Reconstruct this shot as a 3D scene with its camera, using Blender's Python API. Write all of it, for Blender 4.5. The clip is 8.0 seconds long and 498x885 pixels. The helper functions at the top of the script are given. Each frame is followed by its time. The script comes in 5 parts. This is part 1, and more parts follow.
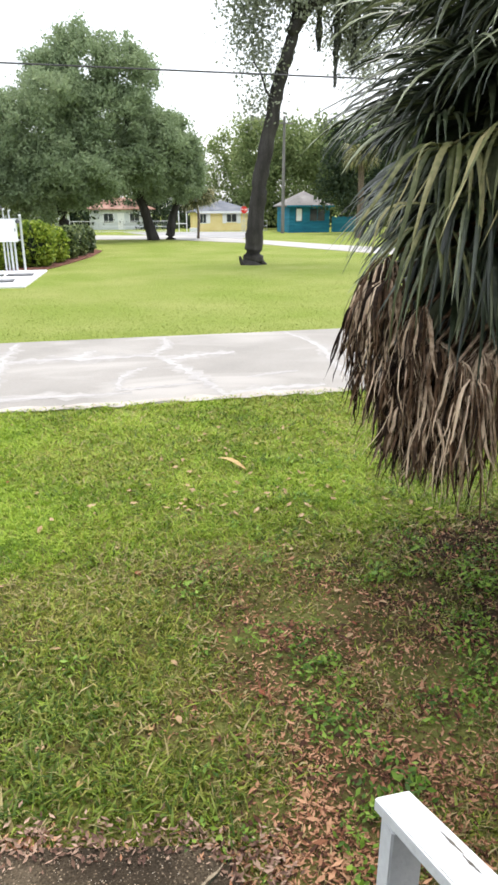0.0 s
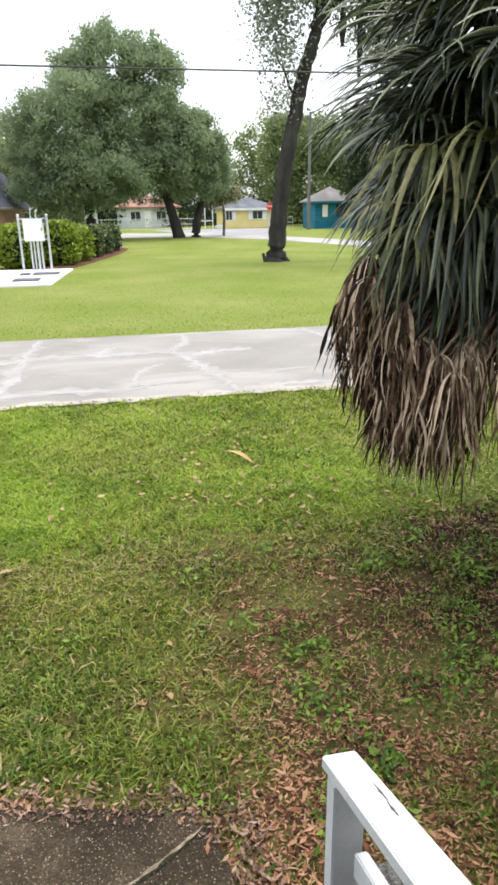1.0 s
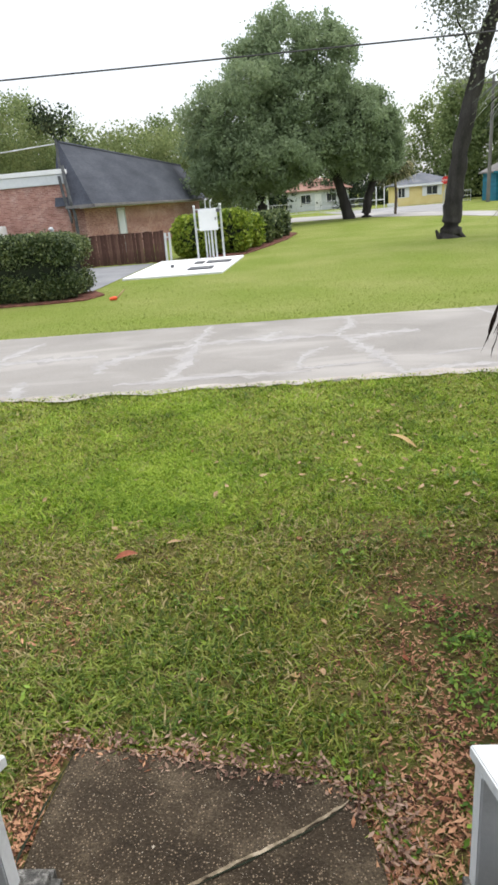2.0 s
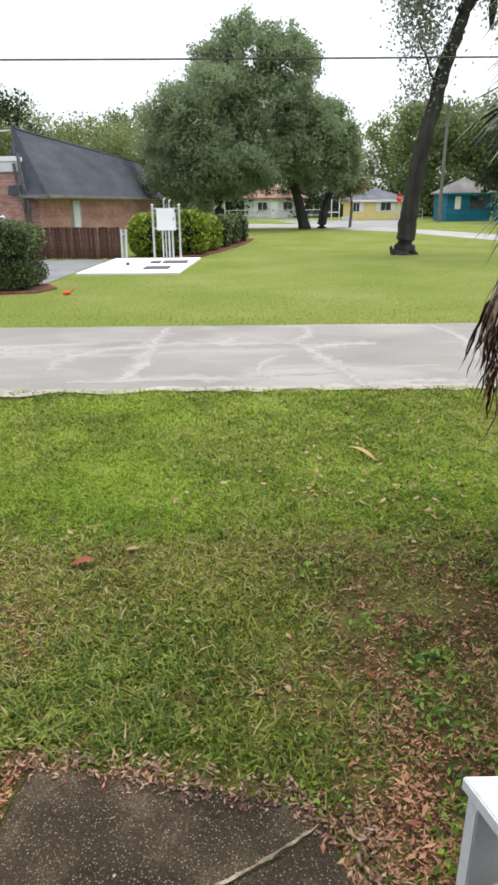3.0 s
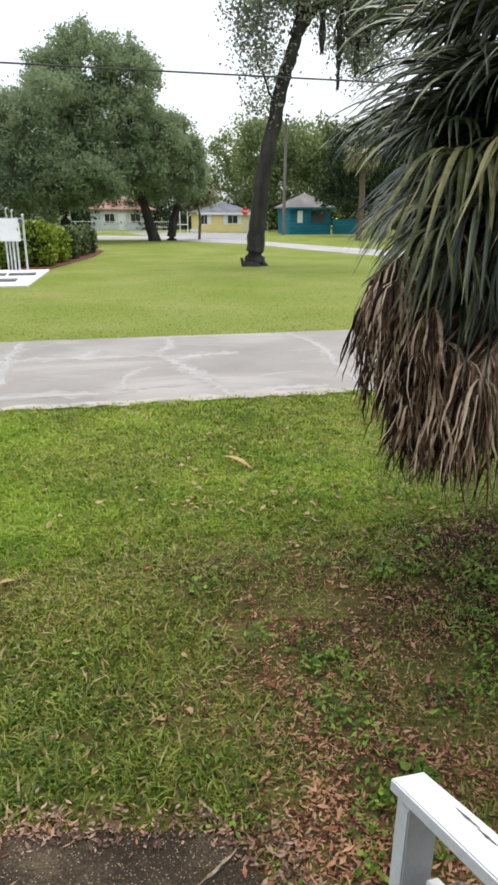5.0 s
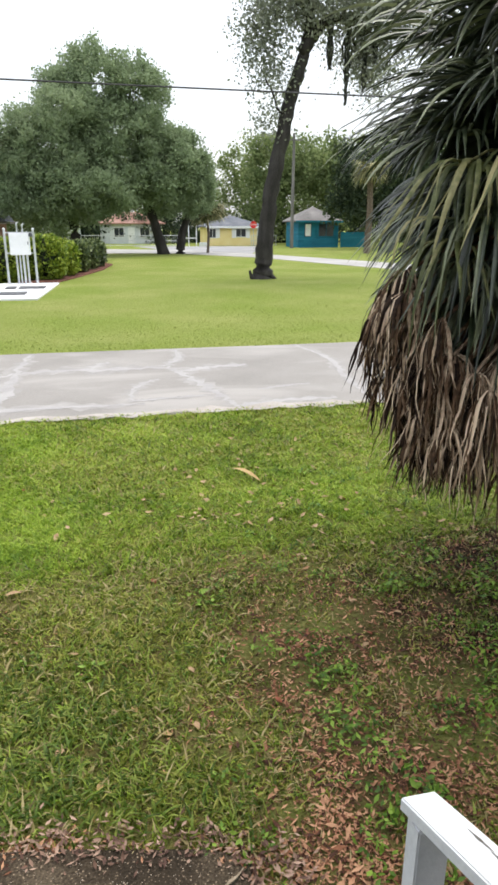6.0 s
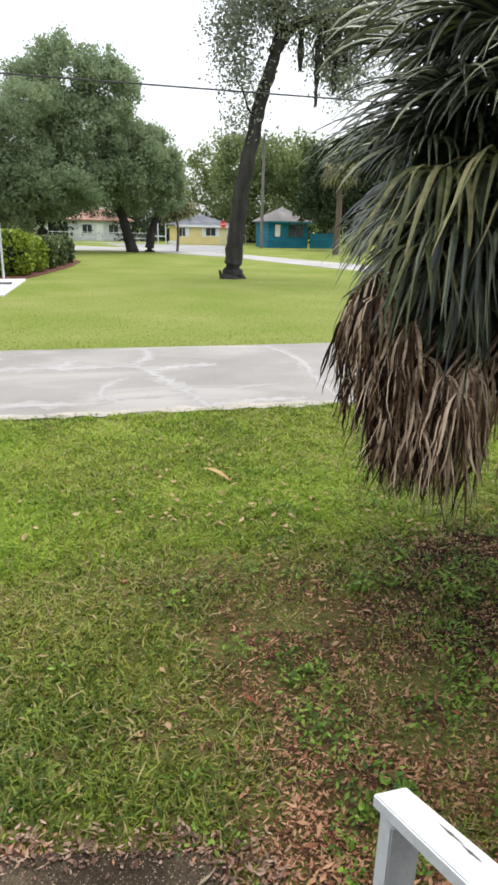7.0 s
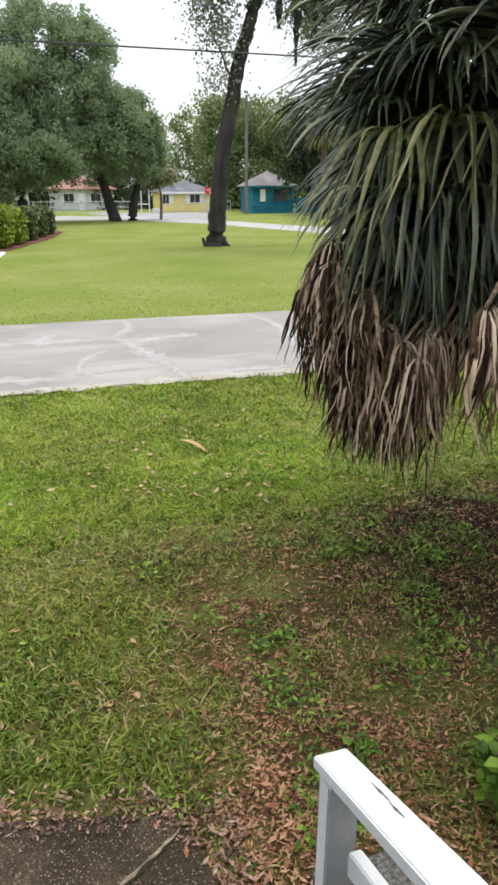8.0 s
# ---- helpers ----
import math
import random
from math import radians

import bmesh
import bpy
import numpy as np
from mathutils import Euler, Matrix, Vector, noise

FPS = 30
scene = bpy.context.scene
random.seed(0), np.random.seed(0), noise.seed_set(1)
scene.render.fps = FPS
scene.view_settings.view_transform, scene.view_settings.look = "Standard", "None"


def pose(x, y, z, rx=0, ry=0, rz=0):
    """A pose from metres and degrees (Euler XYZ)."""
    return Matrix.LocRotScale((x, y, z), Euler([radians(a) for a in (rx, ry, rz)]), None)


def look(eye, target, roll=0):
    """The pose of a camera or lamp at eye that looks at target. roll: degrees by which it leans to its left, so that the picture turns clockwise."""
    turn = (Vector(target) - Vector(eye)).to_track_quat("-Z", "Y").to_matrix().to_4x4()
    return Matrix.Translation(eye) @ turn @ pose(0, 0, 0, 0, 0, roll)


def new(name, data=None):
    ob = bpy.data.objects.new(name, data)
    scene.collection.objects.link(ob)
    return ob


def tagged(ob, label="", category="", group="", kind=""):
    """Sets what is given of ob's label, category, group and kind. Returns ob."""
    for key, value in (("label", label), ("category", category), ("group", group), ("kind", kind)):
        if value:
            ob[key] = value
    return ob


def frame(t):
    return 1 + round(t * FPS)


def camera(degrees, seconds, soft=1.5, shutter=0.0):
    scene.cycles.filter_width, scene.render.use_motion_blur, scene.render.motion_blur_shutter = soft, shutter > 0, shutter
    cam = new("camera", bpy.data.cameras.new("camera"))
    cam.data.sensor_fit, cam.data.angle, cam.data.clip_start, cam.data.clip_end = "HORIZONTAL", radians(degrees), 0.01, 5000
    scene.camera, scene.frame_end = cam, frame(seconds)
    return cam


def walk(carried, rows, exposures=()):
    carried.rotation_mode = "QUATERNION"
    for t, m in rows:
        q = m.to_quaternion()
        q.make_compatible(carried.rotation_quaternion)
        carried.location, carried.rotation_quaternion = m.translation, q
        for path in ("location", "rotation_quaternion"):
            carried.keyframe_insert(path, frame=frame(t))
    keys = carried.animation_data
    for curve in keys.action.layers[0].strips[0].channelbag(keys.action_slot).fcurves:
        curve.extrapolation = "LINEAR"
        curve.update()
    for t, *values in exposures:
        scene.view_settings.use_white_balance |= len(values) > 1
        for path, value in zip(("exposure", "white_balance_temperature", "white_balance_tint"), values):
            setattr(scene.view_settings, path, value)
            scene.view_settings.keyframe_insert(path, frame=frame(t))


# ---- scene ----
cam = camera(41.6, 8.0, soft=2.9)
PATH = [
    (0, (0.0119, -0.0018, 2.153), (0.4427, 1.8354, 1.489), -0.2),
    (0.5, (0.0452, -0.0602, 2.158), (0.4516, 1.7869, 1.508), -0.9),
    (1, (0.1559, -0.1773, 2.17), (0.5056, 1.6732, 1.498), -0.9),
    (1.2, (0.1699, -0.1961, 2.171), (0.2534, 1.6679, 1.452), -3.4),
    (1.5, (0.1548, -0.212, 2.175), (-0.0287, 1.641, 1.446), -4.4),
    (1.7, (0.1908, -0.2206, 2.171), (0.0004, 1.6423, 1.465), -5.3),
    (2.8, (0.0975, -0.1592, 2.163), (0.0945, 1.7174, 1.471), -0.8),
    (3, (0.043, -0.1337, 2.168), (0.0596, 1.7433, 1.477), -0.5),
    (3.5, (-0.0685, -0.0627, 2.15), (0.1139, 1.8022, 1.451), 0.9),
    (4, (-0.0899, -0.036, 2.138), (0.122, 1.8362, 1.468), 1.2),
    (4.5, (-0.0622, -0.0365, 2.141), (0.3669, 1.798, 1.469), 0.4),
    (4.7, (-0.0667, -0.0467, 2.148), (0.3672, 1.7866, 1.477), 0.4),
    (5.8, (-0.0466, -0.0526, 2.154), (0.3848, 1.7999, 1.535), -0.3),
    (6, (-0.0571, -0.0367, 2.145), (0.3563, 1.8181, 1.52), 0.1),
    (6.5, (-0.0715, -0.0322, 2.142), (0.3635, 1.8225, 1.532), 1.1),
    (7, (-0.0782, -0.0388, 2.152), (0.4283, 1.7925, 1.527), 1.3),
    (7.5, (-0.0327, -0.0549, 2.154), (0.5537, 1.7408, 1.496), 0.4),
    (8, (0.0672, -0.0758, 2.163), (0.5876, 1.7193, 1.449), -0.1),
]
EXPOSURE = 0.95
walk(cam, [(t, look(eye, target, roll)) for t, eye, target, roll in PATH],
     [(t, EXPOSURE + d) for t, d in ((0, 0.40), (0.5, 0.37), (1.0, 0.27), (1.5, 0.0), (3.0, -0.06), (4.0, -0.16), (4.5, -0.18), (6.0, 0.06), (7.0, 0.06), (8.0, 0.0))])

# ---- light: bright overcast sky, soft high sun ----
SUN_EL, SUN_AZ = 70.0, 50.0
world = bpy.data.worlds.new("overcast_sky")
scene.world = world
world.use_nodes = True
wn, wl = world.node_tree.nodes, world.node_tree.links
wn.clear()
sky = wn.new("ShaderNodeTexSky")
sky.sky_type, sky.sun_disc = "NISHITA", False
sky.sun_elevation, sky.sun_rotation = radians(SUN_EL), radians(SUN_AZ)
sky.dust_density, sky.air_density = 4.0, 1.0
bg_sky, bg_cloud = wn.new("ShaderNodeBackground"), wn.new("ShaderNodeBackground")
bg_sky.inputs[1].default_value = 0.05
bg_cloud.inputs[0].default_value = (0.97, 0.985, 1.0, 1)
sky_co, sky_up, sky_range = wn.new("ShaderNodeTexCoord"), wn.new("ShaderNodeSeparateXYZ"), wn.new("ShaderNodeMapRange")
sky_range.inputs["To Min"].default_value, sky_range.inputs["To Max"].default_value = 0.37, 0.95
wl.new(sky_co.outputs["Generated"], sky_up.inputs[0])
wl.new(sky_up.outputs["Z"], sky_range.inputs[0])
wl.new(sky_range.outputs[0], bg_cloud.inputs[1])
add, wout = wn.new("ShaderNodeAddShader"), wn.new("ShaderNodeOutputWorld")
wl.new(sky.outputs[0], bg_sky.inputs[0])
wl.new(bg_sky.outputs[0], add.inputs[0])
wl.new(bg_cloud.outputs[0], add.inputs[1])
wl.new(add.outputs[0], wout.inputs[0])
sun = new("sun", bpy.data.lights.new("sun", "SUN"))
sun.data.energy, sun.data.angle, sun.data.color = 0.9, radians(34), (1.0, 0.96, 0.9)
SUN_FROM = Vector((math.sin(radians(SUN_AZ)) * math.cos(radians(SUN_EL)), math.cos(radians(SUN_AZ)) * math.cos(radians(SUN_EL)), math.sin(radians(SUN_EL))))
sun.matrix_world = look(SUN_FROM * 40, (0, 0, 0))



# ---- materials ----
def material(name, colors, scale=6.0, rough=0.8, bump=0.2, fine=60.0, island=0.0, thing=0.0, metal=0.0, translucent=0.0, stain=0.0, spec=0.3, stretch=(1, 1, 1)):
    """colors: dark, middle, light. Noise at two scales picks between them; island and thing add variation from piece to piece."""
    m = bpy.data.materials.new(name)
    m.use_nodes = True
    n, l = m.node_tree.nodes, m.node_tree.links
    b = n["Principled BSDF"]
    b.inputs["Roughness"].default_value = rough
    b.inputs["Metallic"].default_value = metal
    b.inputs["Specular IOR Level"].default_value = spec
    co = n.new("ShaderNodeTexCoord")
    mp = n.new("ShaderNodeMapping")
    mp.inputs["Scale"].default_value = stretch
    l.new(co.outputs["Object"], mp.inputs[0])
    big, small = n.new("ShaderNodeTexNoise"), n.new("ShaderNodeTexNoise")
    big.inputs["Scale"].default_value, big.inputs["Detail"].default_value = scale, 5.0
    small.inputs["Scale"].default_value, small.inputs["Detail"].default_value = fine, 4.0
    l.new(mp.outputs[0], big.inputs["Vector"])
    l.new(mp.outputs[0], small.inputs["Vector"])
    mix = n.new("ShaderNodeMath")
    mix.operation = "MULTIPLY_ADD"
    mix.inputs[1].default_value = 0.45
    l.new(small.outputs[0], mix.inputs[0])
    half = n.new("ShaderNodeMath")
    half.operation = "MULTIPLY_ADD"
    half.inputs[1].default_value, half.inputs[2].default_value = 0.9, -0.17
    l.new(big.outputs[0], half.inputs[0])
    l.new(half.outputs[0], mix.inputs[2])
    value = mix.outputs[0]
    for amount, kind, out in ((island, "ShaderNodeNewGeometry", "Random Per Island"), (thing, "ShaderNodeObjectInfo", "Random")):
        if amount:
            g, a = n.new(kind), n.new("ShaderNodeMath")
            a.operation = "MULTIPLY_ADD"
            a.inputs[1].default_value = amount
            l.new(g.outputs[out], a.inputs[0])
            s = n.new("ShaderNodeMath")
            s.operation = "SUBTRACT"
            s.inputs[1].default_value = amount / 2
            l.new(value, s.inputs[0])
            l.new(s.outputs[0], a.inputs[2])
            value = a.outputs[0]
    ramp = n.new("ShaderNodeValToRGB")
    ramp.color_ramp.elements[0].position, ramp.color_ramp.elements[1].position = 0.22, 0.8
    ramp.color_ramp.elements[0].color, ramp.color_ramp.elements[1].color = (*colors[0], 1), (*colors[2], 1)
    e = ramp.color_ramp.elements.new(0.5)
    e.color = (*colors[1], 1)
    l.new(value, ramp.inputs[0])
    color = ramp.outputs[0]
    if stain:
        st, sr, mx = n.new("ShaderNodeTexNoise"), n.new("ShaderNodeValToRGB"), n.new("ShaderNodeMixRGB")
        st.inputs["Scale"].default_value, st.inputs["Detail"].default_value = scale * 0.35, 8.0
        l.new(co.outputs["Object"], st.inputs["Vector"])
        sr.color_ramp.elements[0].position, sr.color_ramp.elements[1].position = 0.5, 0.68
        sr.color_ramp.elements[0].color, sr.color_ramp.elements[1].color = (0, 0, 0, 1), (stain, stain, stain, 1)
        l.new(st.outputs[0], sr.inputs[0])
        l.new(sr.outputs[0], mx.inputs[0])
        l.new(color, mx.inputs[1])
        mx.inputs[2].default_value = tuple(c * 0.35 for c in colors[0]) + (1,)
        color = mx.outputs[0]
    l.new(color, b.inputs["Base Color"])
    if bump:
        bp = n.new("ShaderNodeBump")
        bp.inputs["Strength"].default_value, bp.inputs["Distance"].default_value = bump, 0.02
        l.new(small.outputs[0], bp.inputs["Height"])
        l.new(bp.outputs[0], b.inputs["Normal"])
    if translucent:
        tr, ms = n.new("ShaderNodeBsdfTranslucent"), n.new("ShaderNodeMixShader")
        ms.inputs[0].default_value = translucent
        l.new(color, tr.inputs[0])
        l.new(b.outputs[0], ms.inputs[1])
        l.new(tr.outputs[0], ms.inputs[2])
        l.new(ms.outputs[0], n["Material Output"].inputs[0])
    return m


M = {}
M["grass"] = material("grass_blade", ((0.085, 0.115, 0.012), (0.225, 0.255, 0.034), (0.42, 0.40, 0.11)), 1.1, 0.55, 0, 7, island=0.7, translucent=0.35, spec=0.25)
M["grass_lush"] = material("lush_grass_blade", ((0.11, 0.20, 0.013), (0.27, 0.40, 0.036), (0.44, 0.53, 0.09)), 1.1, 0.5, 0, 7, island=0.55, translucent=0.45, spec=0.25)
M["grass_far"] = material("far_grass_blade", ((0.19, 0.245, 0.046), (0.23, 0.285, 0.060), (0.29, 0.33, 0.085)), 0.4, 0.6, 0, 7, island=0.12, translucent=0.3, spec=0.2)
M["straw"] = material("dry_grass_blade", ((0.15, 0.125, 0.045), (0.30, 0.25, 0.11), (0.46, 0.38, 0.20)), 2, 0.8, 0, 9, island=0.6, translucent=0.2)
# True colour beside the walk; near the palm its darkness paints shade.
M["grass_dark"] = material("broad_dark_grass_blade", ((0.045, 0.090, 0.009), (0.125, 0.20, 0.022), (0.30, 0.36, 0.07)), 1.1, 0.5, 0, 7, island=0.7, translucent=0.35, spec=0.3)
M["weed"] = material("broad_weed_leaf", ((0.045, 0.105, 0.009), (0.125, 0.235, 0.020), (0.27, 0.41, 0.06)), 3, 0.45, 0, 12, island=0.65, translucent=0.3)
M["litter"] = material("dead_leaf", ((0.055, 0.022, 0.011), (0.24, 0.100, 0.050), (0.48, 0.27, 0.155)), 3, 0.8, 0.2, 40, island=0.9)
M["litter_pale"] = material("pale_dead_leaf", ((0.08, 0.042, 0.03), (0.20, 0.12, 0.085), (0.38, 0.26, 0.19)), 3, 0.8, 0.2, 40, island=0.8)
M["frond"] = material("palm_frond_green", ((0.011, 0.019, 0.008), (0.044, 0.061, 0.028), (0.25, 0.28, 0.16)), 1.5, 0.38, 0.1, 30, island=0.7, translucent=0.12, spec=0.6)
M["frond_old"] = material("palm_frond_yellowing", ((0.045, 0.058, 0.018), (0.135, 0.150, 0.056), (0.44, 0.39, 0.19)), 2, 0.45, 0.1, 30, island=0.55, translucent=0.15)
M["frond_dead"] = material("palm_frond_dead", ((0.018, 0.009, 0.005), (0.160, 0.094, 0.053), (0.76, 0.59, 0.42)), 2, 0.85, 0.2, 40, island=1.0)
M["palm_trunk"] = material("palm_trunk_bark", ((0.05, 0.04, 0.03), (0.13, 0.10, 0.075), (0.22, 0.18, 0.14)), 4, 0.9, 0.6, 30, stretch=(1, 1, 4))
M["bark"] = material("oak_bark", ((0.014, 0.0125, 0.0115), (0.031, 0.028, 0.026), (0.066, 0.061, 0.056)), 2, 0.9, 0.8, 18, stretch=(2, 2, 0.5))
# Oak green lightened and greyed: the haze over the lawn is in the colour.
M["hazy_oak_leaf"] = material("hazy_oak_leaf", ((0.185, 0.245, 0.140), (0.24, 0.31, 0.175), (0.30, 0.365, 0.21)), 0.35, 0.6, 0, 2.5, island=0.25, translucent=0.45, spec=0.1)
M["oak_leaf_light"] = material("pale_oak_leaf", ((0.15, 0.17, 0.13), (0.23, 0.255, 0.19), (0.33, 0.35, 0.27)), 0.4, 0.6, 0, 3, island=0.5, translucent=0.35, spec=0.2)
# Paler than real foliage, so that distance haze is part of the colour.
M["far_leaf"] = material("hazy_distant_leaf", ((0.11, 0.155, 0.060), (0.20, 0.255, 0.105), (0.30, 0.345, 0.15)), 0.12, 0.7, 0, 0.8, island=0.4, translucent=0.45, spec=0.1)
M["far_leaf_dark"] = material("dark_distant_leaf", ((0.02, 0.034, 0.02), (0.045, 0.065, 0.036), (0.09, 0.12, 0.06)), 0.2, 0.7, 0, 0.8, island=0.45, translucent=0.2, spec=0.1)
M["moss"] = material("hanging_moss", ((0.02, 0.022, 0.018), (0.05, 0.055, 0.042), (0.10, 0.105, 0.085)), 2, 0.9, 0, 10, island=0.5)
M["hedge"] = material("dark_hedge_leaf", ((0.035, 0.06, 0.020), (0.08, 0.115, 0.042), (0.20, 0.24, 0.09)), 0.8, 0.5, 0, 4, island=0.7, translucent=0.2, spec=0.4)
M["hedge_yellow"] = material("yellow_green_shrub_leaf", ((0.07, 0.12, 0.012), (0.19, 0.27, 0.025), (0.36, 0.42, 0.06)), 0.8, 0.5, 0, 4, island=0.6, translucent=0.3)
# Near-black: carries the shade inside hedges in its colour; also fills walk joints.
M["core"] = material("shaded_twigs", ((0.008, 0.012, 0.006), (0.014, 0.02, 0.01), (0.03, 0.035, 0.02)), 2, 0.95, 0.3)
M["mulch"] = material("red_mulch", ((0.035, 0.013, 0.010), (0.11, 0.042, 0.028), (0.24, 0.11, 0.075)), 6, 0.95, 0.9, 30)
M["white_paint"] = material("weathered_white_paint", ((0.62, 0.64, 0.66), (0.72, 0.74, 0.76), (0.78, 0.79, 0.80)), 5, 0.55, 0.15, 45, stain=0.05)
M["bare_wood"] = material("bare_grey_wood", ((0.05, 0.045, 0.04), (0.12, 0.11, 0.10), (0.22, 0.20, 0.18)), 8, 0.9, 0.4, 60)
M["white_concrete"] = material("white_concrete", ((0.60, 0.61, 0.62), (0.72, 0.73, 0.74), (0.80, 0.80, 0.81)), 1.2, 0.8, 0.2, 20)
M["grey_metal"] = material("galvanised_steel", ((0.42, 0.44, 0.45), (0.55, 0.57, 0.58), (0.68, 0.69, 0.70)), 3, 0.45, 0.05, 30, metal=0.5)
M["white_metal"] = material("white_enamel", ((0.72, 0.73, 0.74), (0.79, 0.80, 0.80), (0.84, 0.84, 0.84)), 3, 0.4, 0.03, 30)
M["dark_metal"] = material("dark_steel_grating", ((0.05, 0.055, 0.06), (0.10, 0.105, 0.11), (0.18, 0.185, 0.19)), 4, 0.6, 0.3, 30, metal=0.3)
M["concrete"] = material("grey_concrete", ((0.05, 0.05, 0.05), (0.12, 0.12, 0.115), (0.22, 0.215, 0.205)), 5, 0.9, 0.6, 50, stain=0.6)
M["brick"] = material("brick", ((0.24, 0.11, 0.08), (0.36, 0.19, 0.145), (0.50, 0.31, 0.25)), 1.2, 0.9, 0.3, 25, thing=0.4, island=0.5)
M["shingle"] = material("charcoal_shingle", ((0.036, 0.041, 0.055), (0.060, 0.067, 0.086), (0.095, 0.103, 0.125)), 1.6, 0.9, 0.5, 14, island=0.35, stretch=(1, 0.2, 1))
M["fence"] = material("stained_fence_board", ((0.030, 0.014, 0.010), (0.080, 0.040, 0.029), (0.20, 0.12, 0.085)), 1.4, 0.9, 0.4, 20, thing=0.22, stain=0.7, stretch=(2, 2, 0.8))
M["asphalt_drive"] = material("grey_drive", ((0.14, 0.145, 0.155), (0.19, 0.195, 0.205), (0.26, 0.265, 0.27)), 0.8, 0.9, 0.3, 30)
M["street"] = material("pale_street", ((0.25, 0.245, 0.235), (0.34, 0.33, 0.32), (0.45, 0.44, 0.42)), 0.3, 0.9, 0.2, 6)
M["apron"] = material("street_asphalt", ((0.20, 0.20, 0.205), (0.27, 0.27, 0.275), (0.35, 0.35, 0.35)), 0.3, 0.9, 0.2, 6)
M["yellow_wall"] = material("pale_yellow_stucco", ((0.74, 0.58, 0.24), (0.82, 0.67, 0.31), (0.86, 0.74, 0.40)), 0.8, 0.9, 0.2, 12)
M["teal_wall"] = material("teal_painted_boards", ((0.008, 0.10, 0.17), (0.013, 0.16, 0.25), (0.03, 0.23, 0.33)), 0.8, 0.7, 0.2, 10, stretch=(0.6, 0.6, 4))
M["pale_wall"] = material("pale_house_wall", ((0.50, 0.53, 0.55), (0.60, 0.63, 0.65), (0.7, 0.72, 0.73)), 0.8, 0.8, 0.2, 10)
M["grey_roof"] = material("grey_roof", ((0.08, 0.09, 0.105), (0.13, 0.14, 0.16), (0.20, 0.21, 0.23)), 0.8, 0.9, 0.3, 8)
M["brown_roof"] = material("weathered_roof", ((0.10, 0.10, 0.095), (0.18, 0.17, 0.165), (0.27, 0.26, 0.25)), 0.8, 0.9, 0.3, 8)
M["red_roof"] = material("red_roof", ((0.20, 0.10, 0.075), (0.28, 0.16, 0.125), (0.36, 0.23, 0.19)), 0.8, 0.9, 0.3, 8)
M["glass"] = material("dark_window_glass", ((0.02, 0.024, 0.03), (0.03, 0.036, 0.045), (0.05, 0.055, 0.065)), 1, 0.08, 0, 4, spec=0.6)
M["red_paint"] = material("red_enamel", ((0.45, 0.015, 0.012), (0.58, 0.025, 0.02), (0.66, 0.05, 0.04)), 3, 0.45, 0, 20)
M["orange"] = material("orange_red_plastic", ((0.62, 0.07, 0.02), (0.75, 0.10, 0.03), (0.82, 0.18, 0.08)), 5, 0.4, 0, 20)
M["pole_wood"] = material("grey_utility_pole", ((0.10, 0.095, 0.09), (0.16, 0.155, 0.145), (0.24, 0.23, 0.22)), 1, 0.9, 0.3, 10, stretch=(2, 2, 0.3))
M["cable"] = material("black_cable", ((0.03, 0.03, 0.033), (0.045, 0.045, 0.05), (0.07, 0.07, 0.075)), 1, 0.6, 0, 10)
M["leaf_tan"] = material("tan_fallen_leaf", ((0.26, 0.17, 0.065), (0.38, 0.26, 0.11), (0.50, 0.37, 0.18)), 6, 0.7, 0.2, 40)
M["leaf_red"] = material("red_brown_fallen_leaf", ((0.12, 0.030, 0.012), (0.22, 0.058, 0.022), (0.30, 0.105, 0.042)), 6, 0.6, 0.2, 40)
M["leaf_pale"] = material("pale_fallen_leaf", ((0.20, 0.12, 0.06), (0.36, 0.24, 0.13), (0.52, 0.39, 0.25)), 6, 0.7, 0.2, 40)
M["pebble"] = material("pale_pebble", ((0.07, 0.05, 0.032), (0.15, 0.115, 0.078), (0.40, 0.35, 0.28)), 8, 0.6, 0, 60, island=0.95)


def brick_material():
    """Pink-brown bricks in pale mortar, in running bond on upright walls."""
    m = material("brickwork", ((0.27, 0.135, 0.108), (0.38, 0.21, 0.17), (0.50, 0.34, 0.29)), 2.4, 0.9, 0.2, 25, stretch=(1, 0.15, 1))
    n, l = m.node_tree.nodes, m.node_tree.links
    bs = n["Principled BSDF"]
    base = bs.inputs["Base Color"].links[0].from_socket
    co, sp, ad, cb, bt = n.new("ShaderNodeTexCoord"), n.new("ShaderNodeSeparateXYZ"), n.new("ShaderNodeMath"), n.new("ShaderNodeCombineXYZ"), n.new("ShaderNodeTexBrick")
    l.new(co.outputs["Object"], sp.inputs[0])
    l.new(sp.outputs["X"], ad.inputs[0])
    l.new(sp.outputs["Y"], ad.inputs[1])
    l.new(ad.outputs[0], cb.inputs["X"])
    l.new(sp.outputs["Z"], cb.inputs["Y"])
    l.new(cb.outputs[0], bt.inputs["Vector"])
    for k, v in (("Scale", 1.0), ("Brick Width", 0.21), ("Row Height", 0.072), ("Mortar Size", 0.006), ("Bias", -0.2)):
        bt.inputs[k].default_value = v
    bt.inputs["Color1"].default_value, bt.inputs["Color2"].default_value, bt.inputs["Mortar"].default_value = (0.75, 0.70, 0.70, 1), (1.25, 1.25, 1.25, 1), (1.3, 1.5, 1.6, 1)
    x = n.new("ShaderNodeMixRGB")
    x.blend_type, x.inputs[0].default_value = "MULTIPLY", 1.0
    l.new(base, x.inputs[1])
    l.new(bt.outputs["Color"], x.inputs[2])
    l.new(x.outputs[0], bs.inputs["Base Color"])
    return m


